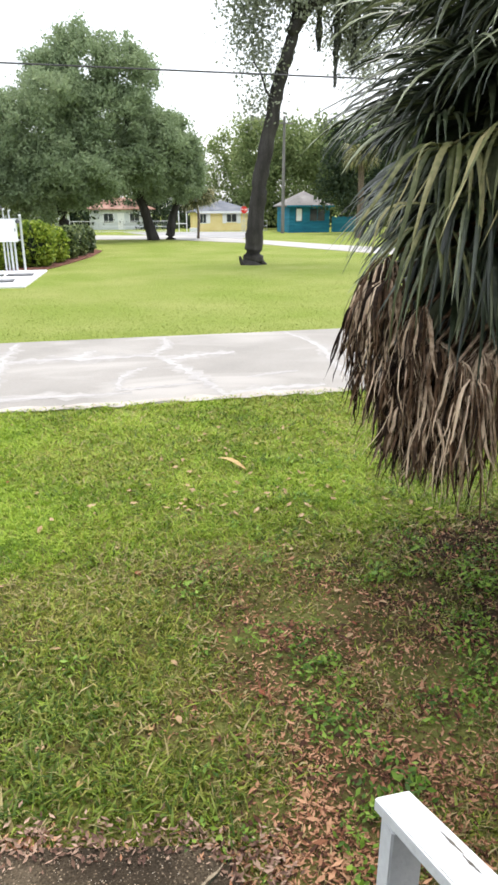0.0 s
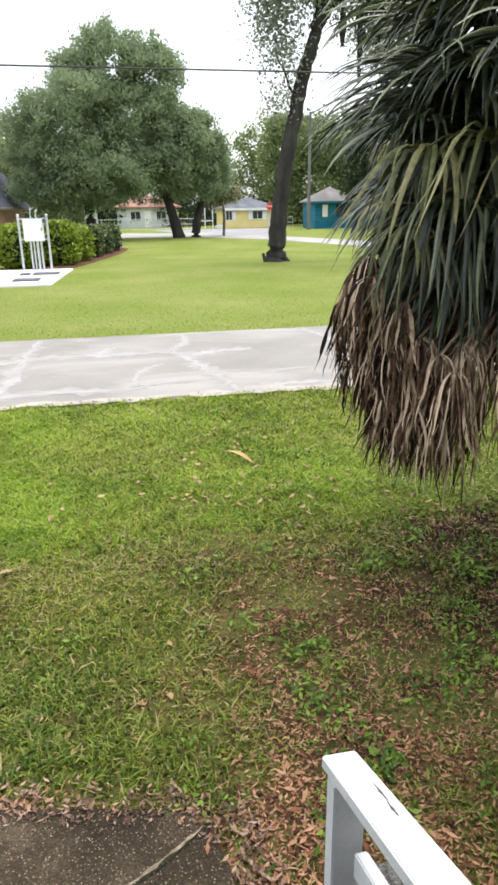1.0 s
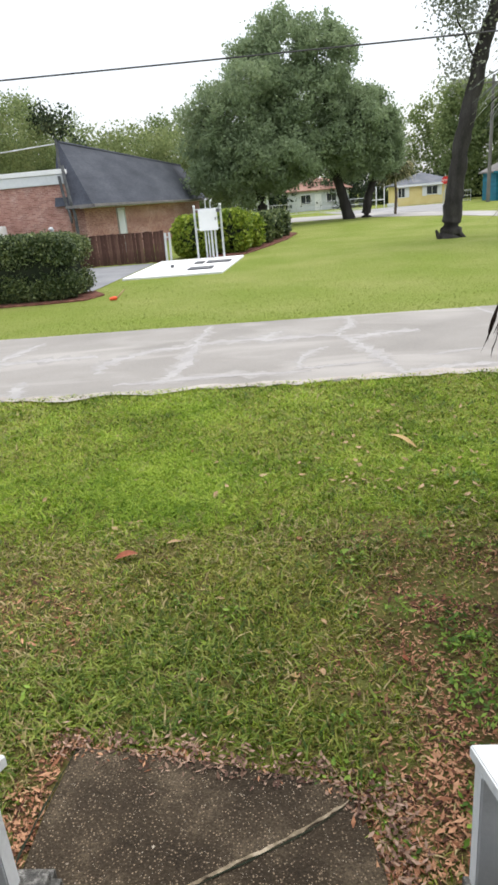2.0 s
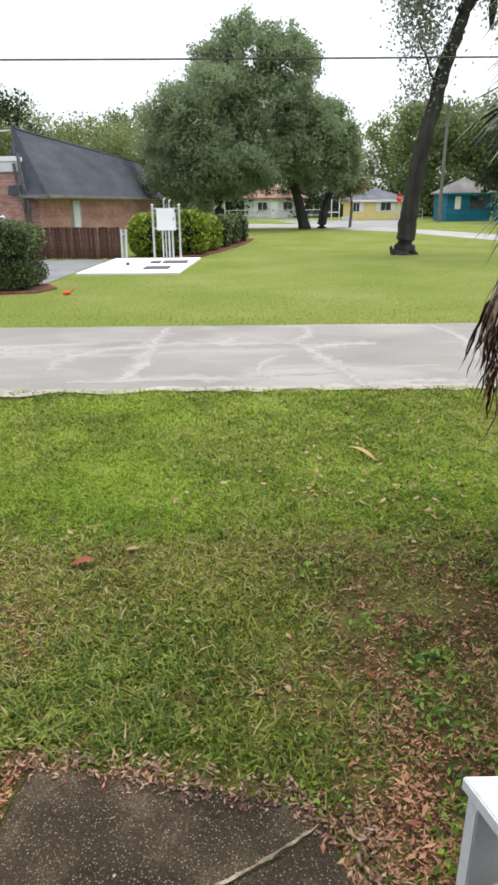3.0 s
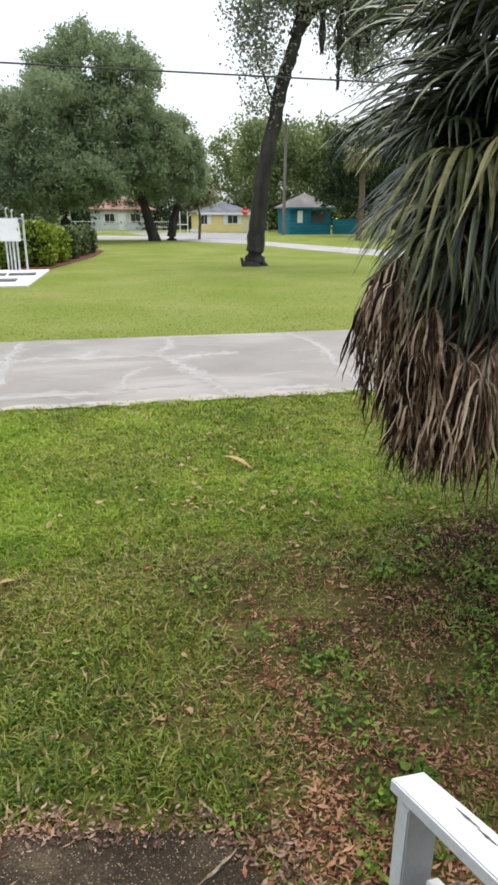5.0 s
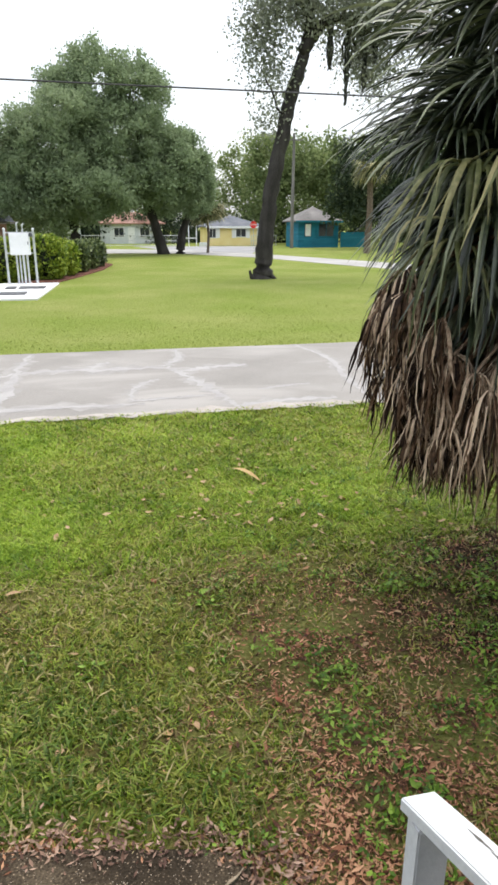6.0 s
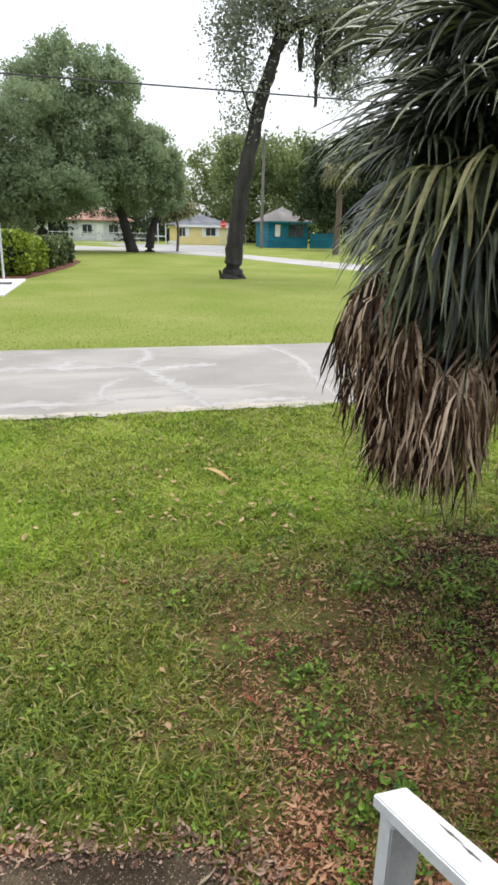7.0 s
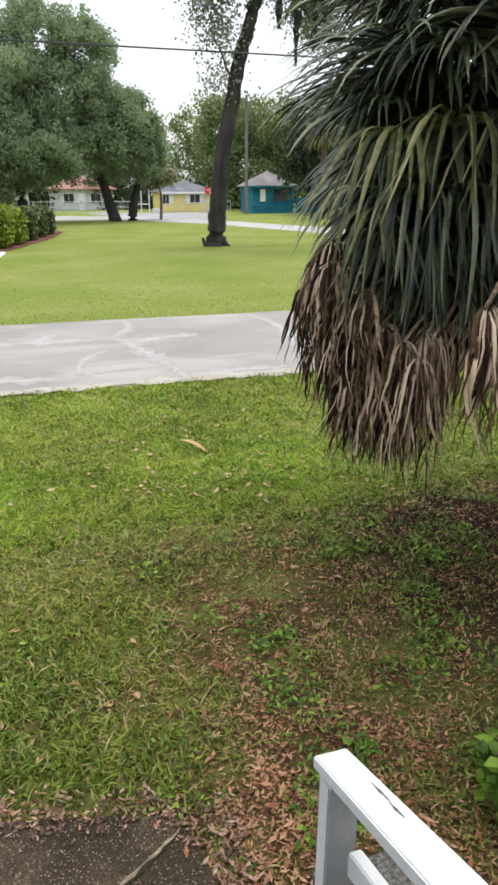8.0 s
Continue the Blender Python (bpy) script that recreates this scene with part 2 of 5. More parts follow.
M["mortar"] = brick_material()


def ground_material():
    """Lawn soil and thatch: greener in the verge near the road, drier by the house, bare and leaf-strewn under the
    palm, where the soil colour also deepens the shade.
    """
    m = bpy.data.materials.new("lawn_ground")
    m.use_nodes = True
    n, l = m.node_tree.nodes, m.node_tree.links
    b = n["Principled BSDF"]
    b.inputs["Roughness"].default_value = 0.95
    b.inputs["Specular IOR Level"].default_value = 0.1
    co = n.new("ShaderNodeTexCoord")

    def noise_ramp(scale, p0, p1, detail=6.0):
        t, r = n.new("ShaderNodeTexNoise"), n.new("ShaderNodeMapRange")
        t.inputs["Scale"].default_value, t.inputs["Detail"].default_value = scale, detail
        l.new(co.outputs["Object"], t.inputs["Vector"])
        r.inputs["From Min"].default_value, r.inputs["From Max"].default_value = p0, p1
        l.new(t.outputs[0], r.inputs[0])
        return r.outputs[0]

    def blend(fac, a, c):
        x = n.new("ShaderNodeMixRGB")
        for k, v in ((0, fac), (1, a), (2, c)):
            if isinstance(v, tuple):
                x.inputs[k].default_value = (*v, 1)
            else:
                l.new(v, x.inputs[k])
        return x.outputs[0]

    green = blend(noise_ramp(9, 0.35, 0.65), (0.16, 0.215, 0.038), (0.23, 0.285, 0.060))
    green = blend(noise_ramp(0.35, 0.35, 0.7, 4), green, (0.285, 0.305, 0.098))
    green = blend(noise_ramp(45, 0.45, 0.8, 3), green, (0.12, 0.17, 0.018))
    dry = blend(noise_ramp(14, 0.35, 0.65), (0.046, 0.028, 0.014), (0.155, 0.090, 0.044))
    dry = blend(noise_ramp(70, 0.4, 0.7, 3), dry, (0.05, 0.04, 0.016))
    sep = n.new("ShaderNodeSeparateXYZ")
    l.new(co.outputs["Object"], sep.inputs[0])
    near = n.new("ShaderNodeMapRange")
    near.inputs["From Min"].default_value, near.inputs["From Max"].default_value = 3.4, 5.4
    near.inputs["To Min"].default_value, near.inputs["To Max"].default_value = 0.48, -0.12
    l.new(sep.outputs["Y"], near.inputs[0])
    patch = noise_ramp(1.6, 0.38, 0.7)
    s = n.new("ShaderNodeMath")
    s.operation, s.use_clamp = "ADD", True
    l.new(near.outputs[0], s.inputs[0])
    lim = n.new("ShaderNodeMath")
    lim.operation = "MULTIPLY"
    lim.inputs[1].default_value = 0.5
    l.new(patch, lim.inputs[0])
    far = n.new("ShaderNodeMapRange")
    far.inputs["From Min"].default_value, far.inputs["From Max"].default_value = 5.0, 9.0
    far.inputs["To Min"].default_value, far.inputs["To Max"].default_value = 1.0, 0.25
    l.new(sep.outputs["Y"], far.inputs[0])
    lim2 = n.new("ShaderNodeMath")
    lim2.operation = "MULTIPLY"
    l.new(lim.outputs[0], lim2.inputs[0])
    l.new(far.outputs[0], lim2.inputs[1])
    l.new(lim2.outputs[0], s.inputs[1])
    # Bare soil round the palm foot, coloured extra dark to carry the palm's shade.
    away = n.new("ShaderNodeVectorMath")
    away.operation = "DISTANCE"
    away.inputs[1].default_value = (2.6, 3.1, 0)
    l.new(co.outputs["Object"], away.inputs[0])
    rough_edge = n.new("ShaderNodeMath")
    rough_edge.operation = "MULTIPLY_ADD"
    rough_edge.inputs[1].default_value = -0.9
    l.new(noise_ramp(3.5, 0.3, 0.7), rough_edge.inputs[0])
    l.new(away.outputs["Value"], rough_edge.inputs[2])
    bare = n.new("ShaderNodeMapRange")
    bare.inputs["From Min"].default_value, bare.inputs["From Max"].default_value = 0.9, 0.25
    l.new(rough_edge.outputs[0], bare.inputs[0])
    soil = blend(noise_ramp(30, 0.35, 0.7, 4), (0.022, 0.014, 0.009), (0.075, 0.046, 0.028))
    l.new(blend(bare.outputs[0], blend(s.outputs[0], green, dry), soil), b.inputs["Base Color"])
    bp = n.new("ShaderNodeBump")
    bp.inputs["Strength"].default_value, bp.inputs["Distance"].default_value = 0.9, 0.03
    l.new(noise_ramp(40, 0.3, 0.7), bp.inputs["Height"])
    l.new(bp.outputs[0], b.inputs["Normal"])
    return m


def road_material():
    """Old thin asphalt, pale and worn, with lighter worn patches and pale patched cracks."""
    m = material("worn_road", ((0.195, 0.184, 0.170), (0.235, 0.222, 0.206), (0.28, 0.265, 0.248)), 0.7, 0.85, 0.3, 40)
    n, l = m.node_tree.nodes, m.node_tree.links
    b = n["Principled BSDF"]
    base = b.inputs["Base Color"].links[0].from_socket
    co, mp = n.new("ShaderNodeTexCoord"), n.new("ShaderNodeMapping")
    mp.inputs["Scale"].default_value = (0.28, 0.75, 1)
    l.new(co.outputs["Object"], mp.inputs[0])
    t, r, x = n.new("ShaderNodeTexNoise"), n.new("ShaderNodeValToRGB"), n.new("ShaderNodeMixRGB")
    t.inputs["Scale"].default_value, t.inputs["Detail"].default_value, t.inputs["Distortion"].default_value = 1.3, 7.0, 0.8
    l.new(mp.outputs[0], t.inputs["Vector"])
    r.color_ramp.elements[0].position, r.color_ramp.elements[1].position = 0.5, 0.66
    r.color_ramp.elements[0].color, r.color_ramp.elements[1].color = (0, 0, 0, 1), (0.7, 0.7, 0.7, 1)
    l.new(t.outputs[0], r.inputs[0])
    l.new(r.outputs[0], x.inputs[0])
    l.new(base, x.inputs[1])
    x.inputs[2].default_value = (0.34, 0.324, 0.304, 1)
    l.new(x.outputs[0], b.inputs["Base Color"])
    return m


def walk_material():
    """Dark, damp exposed-aggregate concrete."""
    m = material("exposed_aggregate", ((0.014, 0.010, 0.006), (0.056, 0.042, 0.027), (0.19, 0.15, 0.10)), 3.2, 0.9, 0.9, 110, spec=0.2, stain=0.4)
    n, l = m.node_tree.nodes, m.node_tree.links
    b = n["Principled BSDF"]
    base = b.inputs["Base Color"].links[0].from_socket
    co, v = n.new("ShaderNodeTexCoord"), n.new("ShaderNodeTexVoronoi")
    v.inputs["Scale"].default_value = 85
    l.new(co.outputs["Object"], v.inputs["Vector"])
    r, x = n.new("ShaderNodeValToRGB"), n.new("ShaderNodeMixRGB")
    r.color_ramp.elements[0].position, r.color_ramp.elements[1].position = 0.18, 0.34
    r.color_ramp.elements[0].color, r.color_ramp.elements[1].color = (1, 1, 1, 1), (0, 0, 0, 1)
    l.new(v.outputs["Distance"], r.inputs[0])
    g, k = n.new("ShaderNodeSeparateColor"), n.new("ShaderNodeMath")
    l.new(v.outputs["Color"], g.inputs[0])
    k.operation = "MULTIPLY"
    l.new(g.outputs[0], k.inputs[0])
    l.new(r.outputs[0], k.inputs[1])
    l.new(k.outputs[0], x.inputs[0])
    l.new(base, x.inputs[1])
    x.inputs[2].default_value = (0.34, 0.26, 0.18, 1)
    l.new(x.outputs[0], b.inputs["Base Color"])
    return m


# ---- helpers for meshes ----
def mesh_object(name, verts, faces, mat, parent=None, label="", smooth=False):
    """verts: n x 3; faces: an array of quads or triangles, or a list of index tuples."""
    me = bpy.data.meshes.new(name)
    verts = np.asarray(verts, dtype=np.float32)
    if isinstance(faces, np.ndarray):
        k = faces.shape[1]
        me.vertices.add(len(verts))
        me.vertices.foreach_set("co", verts.ravel())
        me.loops.add(faces.size)
        me.loops.foreach_set("vertex_index", faces.astype(np.int32).ravel())
        me.polygons.add(len(faces))
        me.polygons.foreach_set("loop_start", np.arange(0, faces.size, k, dtype=np.int32))
        me.update(calc_edges=True)
    else:
        me.from_pydata(verts.tolist(), [], faces)
        me.update()
    me.materials.append(mat)
    if smooth:
        me.polygons.foreach_set("use_smooth", np.ones(len(me.polygons), dtype=bool))
    ob = new(name, me)
    if parent:
        ob.parent = parent
    if label:
        ob["label"] = label
    return ob


def part(name, bm, mat, parent=None, label="", smooth=False):
    me = bpy.data.meshes.new(name)
    bm.to_mesh(me)
    bm.free()
    me.materials.append(mat)
    if smooth:
        me.polygons.foreach_set("use_smooth", np.ones(len(me.polygons), dtype=bool))
    ob = new(name, me)
    if parent:
        ob.parent = parent
    if label:
        ob["label"] = label
    return ob


def thing(name, label, category, group="", kind="", at=(0, 0, 0)):
    ob = new(name)
    ob.location = at
    return tagged(ob, label, category, group, kind)


def box(x0, x1, y0, y1, z0, z1, bevel=0.0, bm=None):
    bm2 = bmesh.new()
    bmesh.ops.create_cube(bm2, size=1.0)
    for v in bm2.verts:
        v.co = Vector((x0 + (v.co.x + 0.5) * (x1 - x0), y0 + (v.co.y + 0.5) * (y1 - y0), z0 + (v.co.z + 0.5) * (z1 - z0)))
    if bevel:
        bmesh.ops.bevel(bm2, geom=bm2.edges[:], offset=bevel, segments=2, affect="EDGES")
    if bm is None:
        return bm2
    me = bpy.data.meshes.new("tmp")
    bm2.to_mesh(me)
    bm2.free()
    bm.from_mesh(me)
    bpy.data.meshes.remove(me)
    return bm


def prism(points, z0, z1, bevel=0.0):
    """An upright prism over a plan polygon."""
    bm = bmesh.new()
    low = [bm.verts.new((x, y, z0)) for x, y in points]
    f = bm.faces.new(low)
    r = bmesh.ops.extrude_face_region(bm, geom=[f])
    for v in r["geom"]:
        if isinstance(v, bmesh.types.BMVert):
            v.co.z = z1
    bmesh.ops.recalc_face_normals(bm, faces=bm.faces[:])
    if bevel:
        bmesh.ops.bevel(bm, geom=[e for e in bm.edges], offset=bevel, segments=1, affect="EDGES")
    return bm


def tube(points, radii, sides=8, bm=None):
    """A tapered tube through the points."""
    bm = bm or bmesh.new()
    rings = []
    for i, p in enumerate(points):
        p = Vector(p)
        a, c = Vector(points[max(i - 1, 0)]), Vector(points[min(i + 1, len(points) - 1)])
        q = (c - a).to_track_quat("Z", "Y")
        rings.append([bm.verts.new(p + q @ Vector((radii[i] * math.cos(k * math.tau / sides), radii[i] * math.sin(k * math.tau / sides), 0))) for k in range(sides)])
    for a, c in zip(rings, rings[1:]):
        for k in range(sides):
            bm.faces.new((a[k], a[(k + 1) % sides], c[(k + 1) % sides], c[k]))
    bm.faces.new(rings[0][::-1])
    bm.faces.new(rings[-1])
    return bm


def smooth_line(points, n, wobble=0.0, seed=0):
    """Catmull-Rom through the points, with a little wobble."""
    rs = np.random.RandomState(seed)
    p = [Vector(q) for q in points]
    p = [2 * p[0] - p[1]] + p + [2 * p[-1] - p[-2]]
    out = []
    for i in range(1, len(p) - 2):
        for k in range(n):
            t = k / n
            a, b, c, d = p[i - 1:i + 3]
            out.append(0.5 * ((2 * b) + (c - a) * t + (2 * a - 5 * b + 4 * c - d) * t * t + (3 * b - a - 3 * c + d) * t ** 3))
    out.append(p[-2])
    return [q + Vector(rs.uniform(-wobble, wobble, 3)) for q in out]


def leaf_cloud(centers, sizes, rs, long=1.6, down=0.0):
    """Diamond leaves of the given sizes at the centers, turned every way."""
    n = len(centers)
    d = rs.normal(size=(n, 3))
    d[:, 2] -= down
    d /= np.linalg.norm(d, axis=1)[:, None]
    e = np.cross(d, rs.normal(size=(n, 3)))
    e /= np.linalg.norm(e, axis=1)[:, None]
    nrm = np.cross(d, e)
    s = np.asarray(sizes)[:, None]
    v = np.stack([centers - d * s * long / 2, centers + e * s / 2 + nrm * s * 0.12, centers + d * s * long / 2, centers - e * s / 2 + nrm * s * 0.12], 1)
    return v.reshape(-1, 3), np.arange(n * 4).reshape(-1, 4)


def lobes_points(lobes, n, rs, shell=0.45, clump=0.35):
    """Leaf places: each lobe (x, y, z, rx, ry, rz) carries tufts on its outer part, each tuft holds sprays of leaves; gaps stay between."""
    tufts, weight = [], []
    for x, y, z, rx, ry, rz in lobes:
        k = int(np.clip(20 * (rx * ry * rz) ** 0.55, 24, 110))
        d = rs.normal(size=(k, 3))
        d /= np.linalg.norm(d, axis=1)[:, None]
        r = 1.04 - shell * rs.rand(k) ** 1.6
        s = rs.uniform(0.12, 0.34, k)
        for q, rr, ss in zip(d, r, s):
            tufts.append((x + q[0] * rx * rr, y + q[1] * ry * rr, z + q[2] * rz * rr, rx * ss, ry * ss, rz * ss * 0.85))
            weight.append((rx * ry * rz) ** 0.667 * ss ** 2)
    w = np.array(weight)
    m = max(n // 10, 1)
    T = np.array(tufts)[rs.choice(len(tufts), size=m, p=w / w.sum())]
    d = rs.normal(size=(m, 3))
    d /= np.linalg.norm(d, axis=1)[:, None]
    c = T[:, :3] + d * T[:, 3:] * (rs.rand(m) ** 0.5)[:, None] * 1.1
    c = np.repeat(c, 10, 0)
    return c + rs.normal(size=c.shape) * clump * 0.6


# ---- ground, roads and paving ----
def axis(parts):
    out = []
    for a, b, step in parts:
        out += list(np.arange(a, b - 1e-6, step))
    return np.array(out + [parts[-1][1]])


def lawn_height(x, y):
    h = 0.012 * np.sin(1.7 * x + 0.6 * np.sin(y * 1.3)) * np.cos(1.1 * y + 0.5) + 0.008 * np.sin(4.1 * x - 2.2 * y)
    h = h + 0.03 * np.exp(-((y - 4.1) / 0.8) ** 2) - 0.02
    edge = np.clip((7.5 - y) / 0.4, 0, 1)
    return np.where(y < 7.6, h * np.clip((y - 1.9) / 0.4, 0, 1) * edge, 0) - 0.004


def ground():
    xs = axis([(-700, -60, 40), (-60, -8, 4), (-8, 8, 0.16), (8, 60, 4), (60, 700, 40)])
    ys = axis([(-300, -20, 40), (-20, 0, 4), (0, 8, 0.16), (8, 80, 4), (80, 1200, 70)])
    X, Y = np.meshgrid(xs, ys)
    Z = lawn_height(X, Y)
    v = np.stack([X, Y, Z], -1).reshape(-1, 3)
    i = np.arange(len(v)).reshape(X.shape)
    f = np.stack([i[:-1, :-1], i[:-1, 1:], i[1:, 1:], i[1:, :-1]], -1).reshape(-1, 4)
    return tagged(mesh_object("ground", v, f, ground_material(), smooth=True), "mown lawn ground with green and dry patches", "lawn", kind="structure")


def strip(name, near, far, z, mat, label, category, edge=0.0, step=0.25, seed=3):
    """A flat slab between two lines in plan; edge: how ragged its two sides are."""
    rs = np.random.RandomState(seed)

    def fine(line):
        out = []
        for (ax, ay), (bx, by) in zip(line, line[1:]):
            k = max(1, int(math.hypot(bx - ax, by - ay) / step))
            out += [(ax + (bx - ax) * i / k, ay + (by - ay) * i / k) for i in range(k)]
        return out + [line[-1]]

    def rag(line):
        w, out = 0.0, []
        for x, y in line:
            w = w * 0.8 + rs.normal() * edge
            out.append((x, y + w))
        return out
    bm = bmesh.new()
    lo, hi = rag(fine(near)), rag(fine(far))
    m = min(len(lo), len(hi))
    pick = lambda line: [line[round(i * (len(line) - 1) / (m - 1))] for i in range(m)]
    a = [bm.verts.new((x, y, z)) for x, y in pick(lo)]
    b = [bm.verts.new((x, y, z)) for x, y in pick(hi)]
    c = [bm.verts.new((x, y - 0.03, z - 0.05)) for x, y in pick(lo)]
    d = [bm.verts.new((x, y + 0.03, z - 0.05)) for x, y in pick(hi)]
    for i in range(m - 1):
        bm.faces.new((a[i], a[i + 1], b[i + 1], b[i]))
        bm.faces.new((c[i], c[i + 1], a[i + 1], a[i]))
        bm.faces.new((b[i], b[i + 1], d[i + 1], d[i]))
    return tagged(part(name, bm, mat), label, category, kind="structure")


ground()
road = strip("road", [(-60, 7.58), (60, 7.58)], [(-60, 12.0), (60, 12.0)], 0.012, road_material(), "narrow pale worn asphalt road with patched cracks", "road", edge=0.008)
strip("street", [(-60, 60), (-0.1, 58.8), (6.5, 57.4), (11.6, 48.3), (14.1, 38.2), (17.6, 27.0)], [(-60, 72), (0, 70), (7.6, 66.5), (13.2, 55.2), (16.5, 44.6), (20.6, 32)], 0.012, M["street"], "pale sunlit side street curving past the lawn", "road", edge=0.01, step=1.0)
strip("street_apron", [(6.0, 67.5), (10.4, 61.5), (12.8, 56.6)], [(4.0, 79), (12, 78.5), (19.5, 77)], 0.008, M["apron"], "grey asphalt street mouth", "road", step=1.0)
strip("drive", [(-16, 18.9), (-5.55, 18.9)], [(-16, 27.2), (-5.25, 27.2)], 0.01, M["asphalt_drive"], "grey asphalt drive beside the hedge", "drive", edge=0.01)
walkway = tagged(part("walkway", prism([(-0.88, -0.2), (0.40, -0.2), (0.40, 1.34), (0.33, 1.66), (0.20, 1.74), (-0.1, 1.80), (-0.35, 1.86), (-0.84, 1.93), (-0.87, 1.6)], -0.08, 0.012), walk_material()), "dark exposed-aggregate concrete garden walk with pebbles", "walkway", kind="structure")


# ---- porch, steps and railings ----
M["aggregate"] = material("grey_aggregate", ((0.03, 0.03, 0.03), (0.11, 0.108, 0.10), (0.36, 0.35, 0.33)), 60, 0.85, 0.6, 190)

def steps():
    t = thing("porch_steps", "grey stained concrete porch steps with low cheek walls", "steps", kind="structure")
    for i, (y, z) in enumerate(((0.92, 0.17), (0.62, 0.34), (0.32, 0.51))):
        part("step", box(-0.56, 0.56, y - 0.32, y, 0.0, z, 0.012), M["concrete"], t)
    part("porch_floor", box(-2.2, 2.4, -1.6, 0.0, 0.0, 0.66, 0.015), M["concrete"], t)
    for s in (-1, 1):
        part("cheek_wall", box(min(s * 0.575, s * 0.88), max(s * 0.575, s * 0.88), 0.003, 1.13, 0.0, 0.38, 0.03), M["aggregate"], t, "speckled aggregate concrete cheek wall")
    return t


def sloped(x0, x1, y0, z0, y1, z1, thick, bevel):
    """A board that runs from (y0, z0) to (y1, z1), its top edge at those heights, upright in thickness."""
    bm = box(x0, x1, 0, 1, -thick, 0)
    for v in bm.verts:
        k = v.co.y
        v.co.y = y0 + (y1 - y0) * k
        v.co.z += z0 + (z1 - z0) * k
    bmesh.ops.recalc_face_normals(bm, faces=bm.faces[:])
    bmesh.ops.bevel(bm, geom=bm.edges[:], offset=bevel, segments=2, affect="EDGES")
    return bm


def railing(side):
    t = thing("stair_railing", "white painted timber stair handrail with flaking paint", "railing", "stair railings")
    c = 0.625 if side > 0 else -0.692
    SL = 0.45
    top = lambda y: 0.820 + (1.105 - y) * SL
    part("handrail", sloped(c - 0.046, c + 0.046, 1.105, top(1.105), -0.05, top(-0.05), 0.04, 0.004), M["white_paint"], t)
    part("post", box(c - 0.04, c + (0.045 if side > 0 else 0.01), 1.015, 1.075, 0.38, top(1.075) - 0.03, 0.004), M["white_paint"], t)
    part("post", box(c - 0.038, c + 0.05, -0.02, 0.065, 0.66, top(0.02) - 0.045, 0.004), M["white_paint"], t)
    part("lower_rail", sloped(c + (0.01 if side > 0 else -0.066), c + (0.046 if side > 0 else -0.03), 0.988, top(0.988) - 0.27, 0.067, top(0.067) - 0.27, 0.085, 0.004), M["white_paint"], t)
    if side > 0:
        for i, (y, ln) in enumerate(((0.93, 0.10), (0.84, 0.07))):
            bm = bmesh.new()
            x = c + 0.022 - i * 0.004
            ring = []
            for k in range(9):
                yy = y - ln * k / 8
                w = 0.004 * math.sin(math.pi * k / 8) * (1 + 0.4 * math.sin(k * 2.1))
                ring.append((bm.verts.new((x - w, yy, top(yy) + 0.0012)), bm.verts.new((x + w * 0.6, yy, top(yy) + 0.0012))))
            for a, b in zip(ring, ring[1:]):
                bm.faces.new((a[0], a[1], b[1], b[0]))
            part("paint_crack", bm, M["bare_wood"], t, "dark split in the flaking paint")
    return t


steps()
railing(1)
railing(-1)
# Unseen house parts, added to hold back sky light and bounce behind the steps.
tagged(part("wall_house_unseen", box(-7, 7, -1.85, -1.62, 0, 3.4), M["bare_wood"]), "plain unseen house wall behind the porch, dark grey to cut bounced light", "wall", kind="structure")
tagged(part("house_roof_unseen", sloped(-7.4, 7.4, -1.2, 3.35, -6.5, 5.6, 0.15, 0.02), M["grey_roof"]), "plain grey unseen house roof, added to block sky behind the porch", "roof", kind="structure")
tagged(part("porch_roof_unseen", box(-2.6, 2.8, -1.615, 0.30, 2.78, 2.93, 0.01), M["bare_wood"]), "plain grey unseen porch roof, added to shade the steps", "roof", kind="structure")


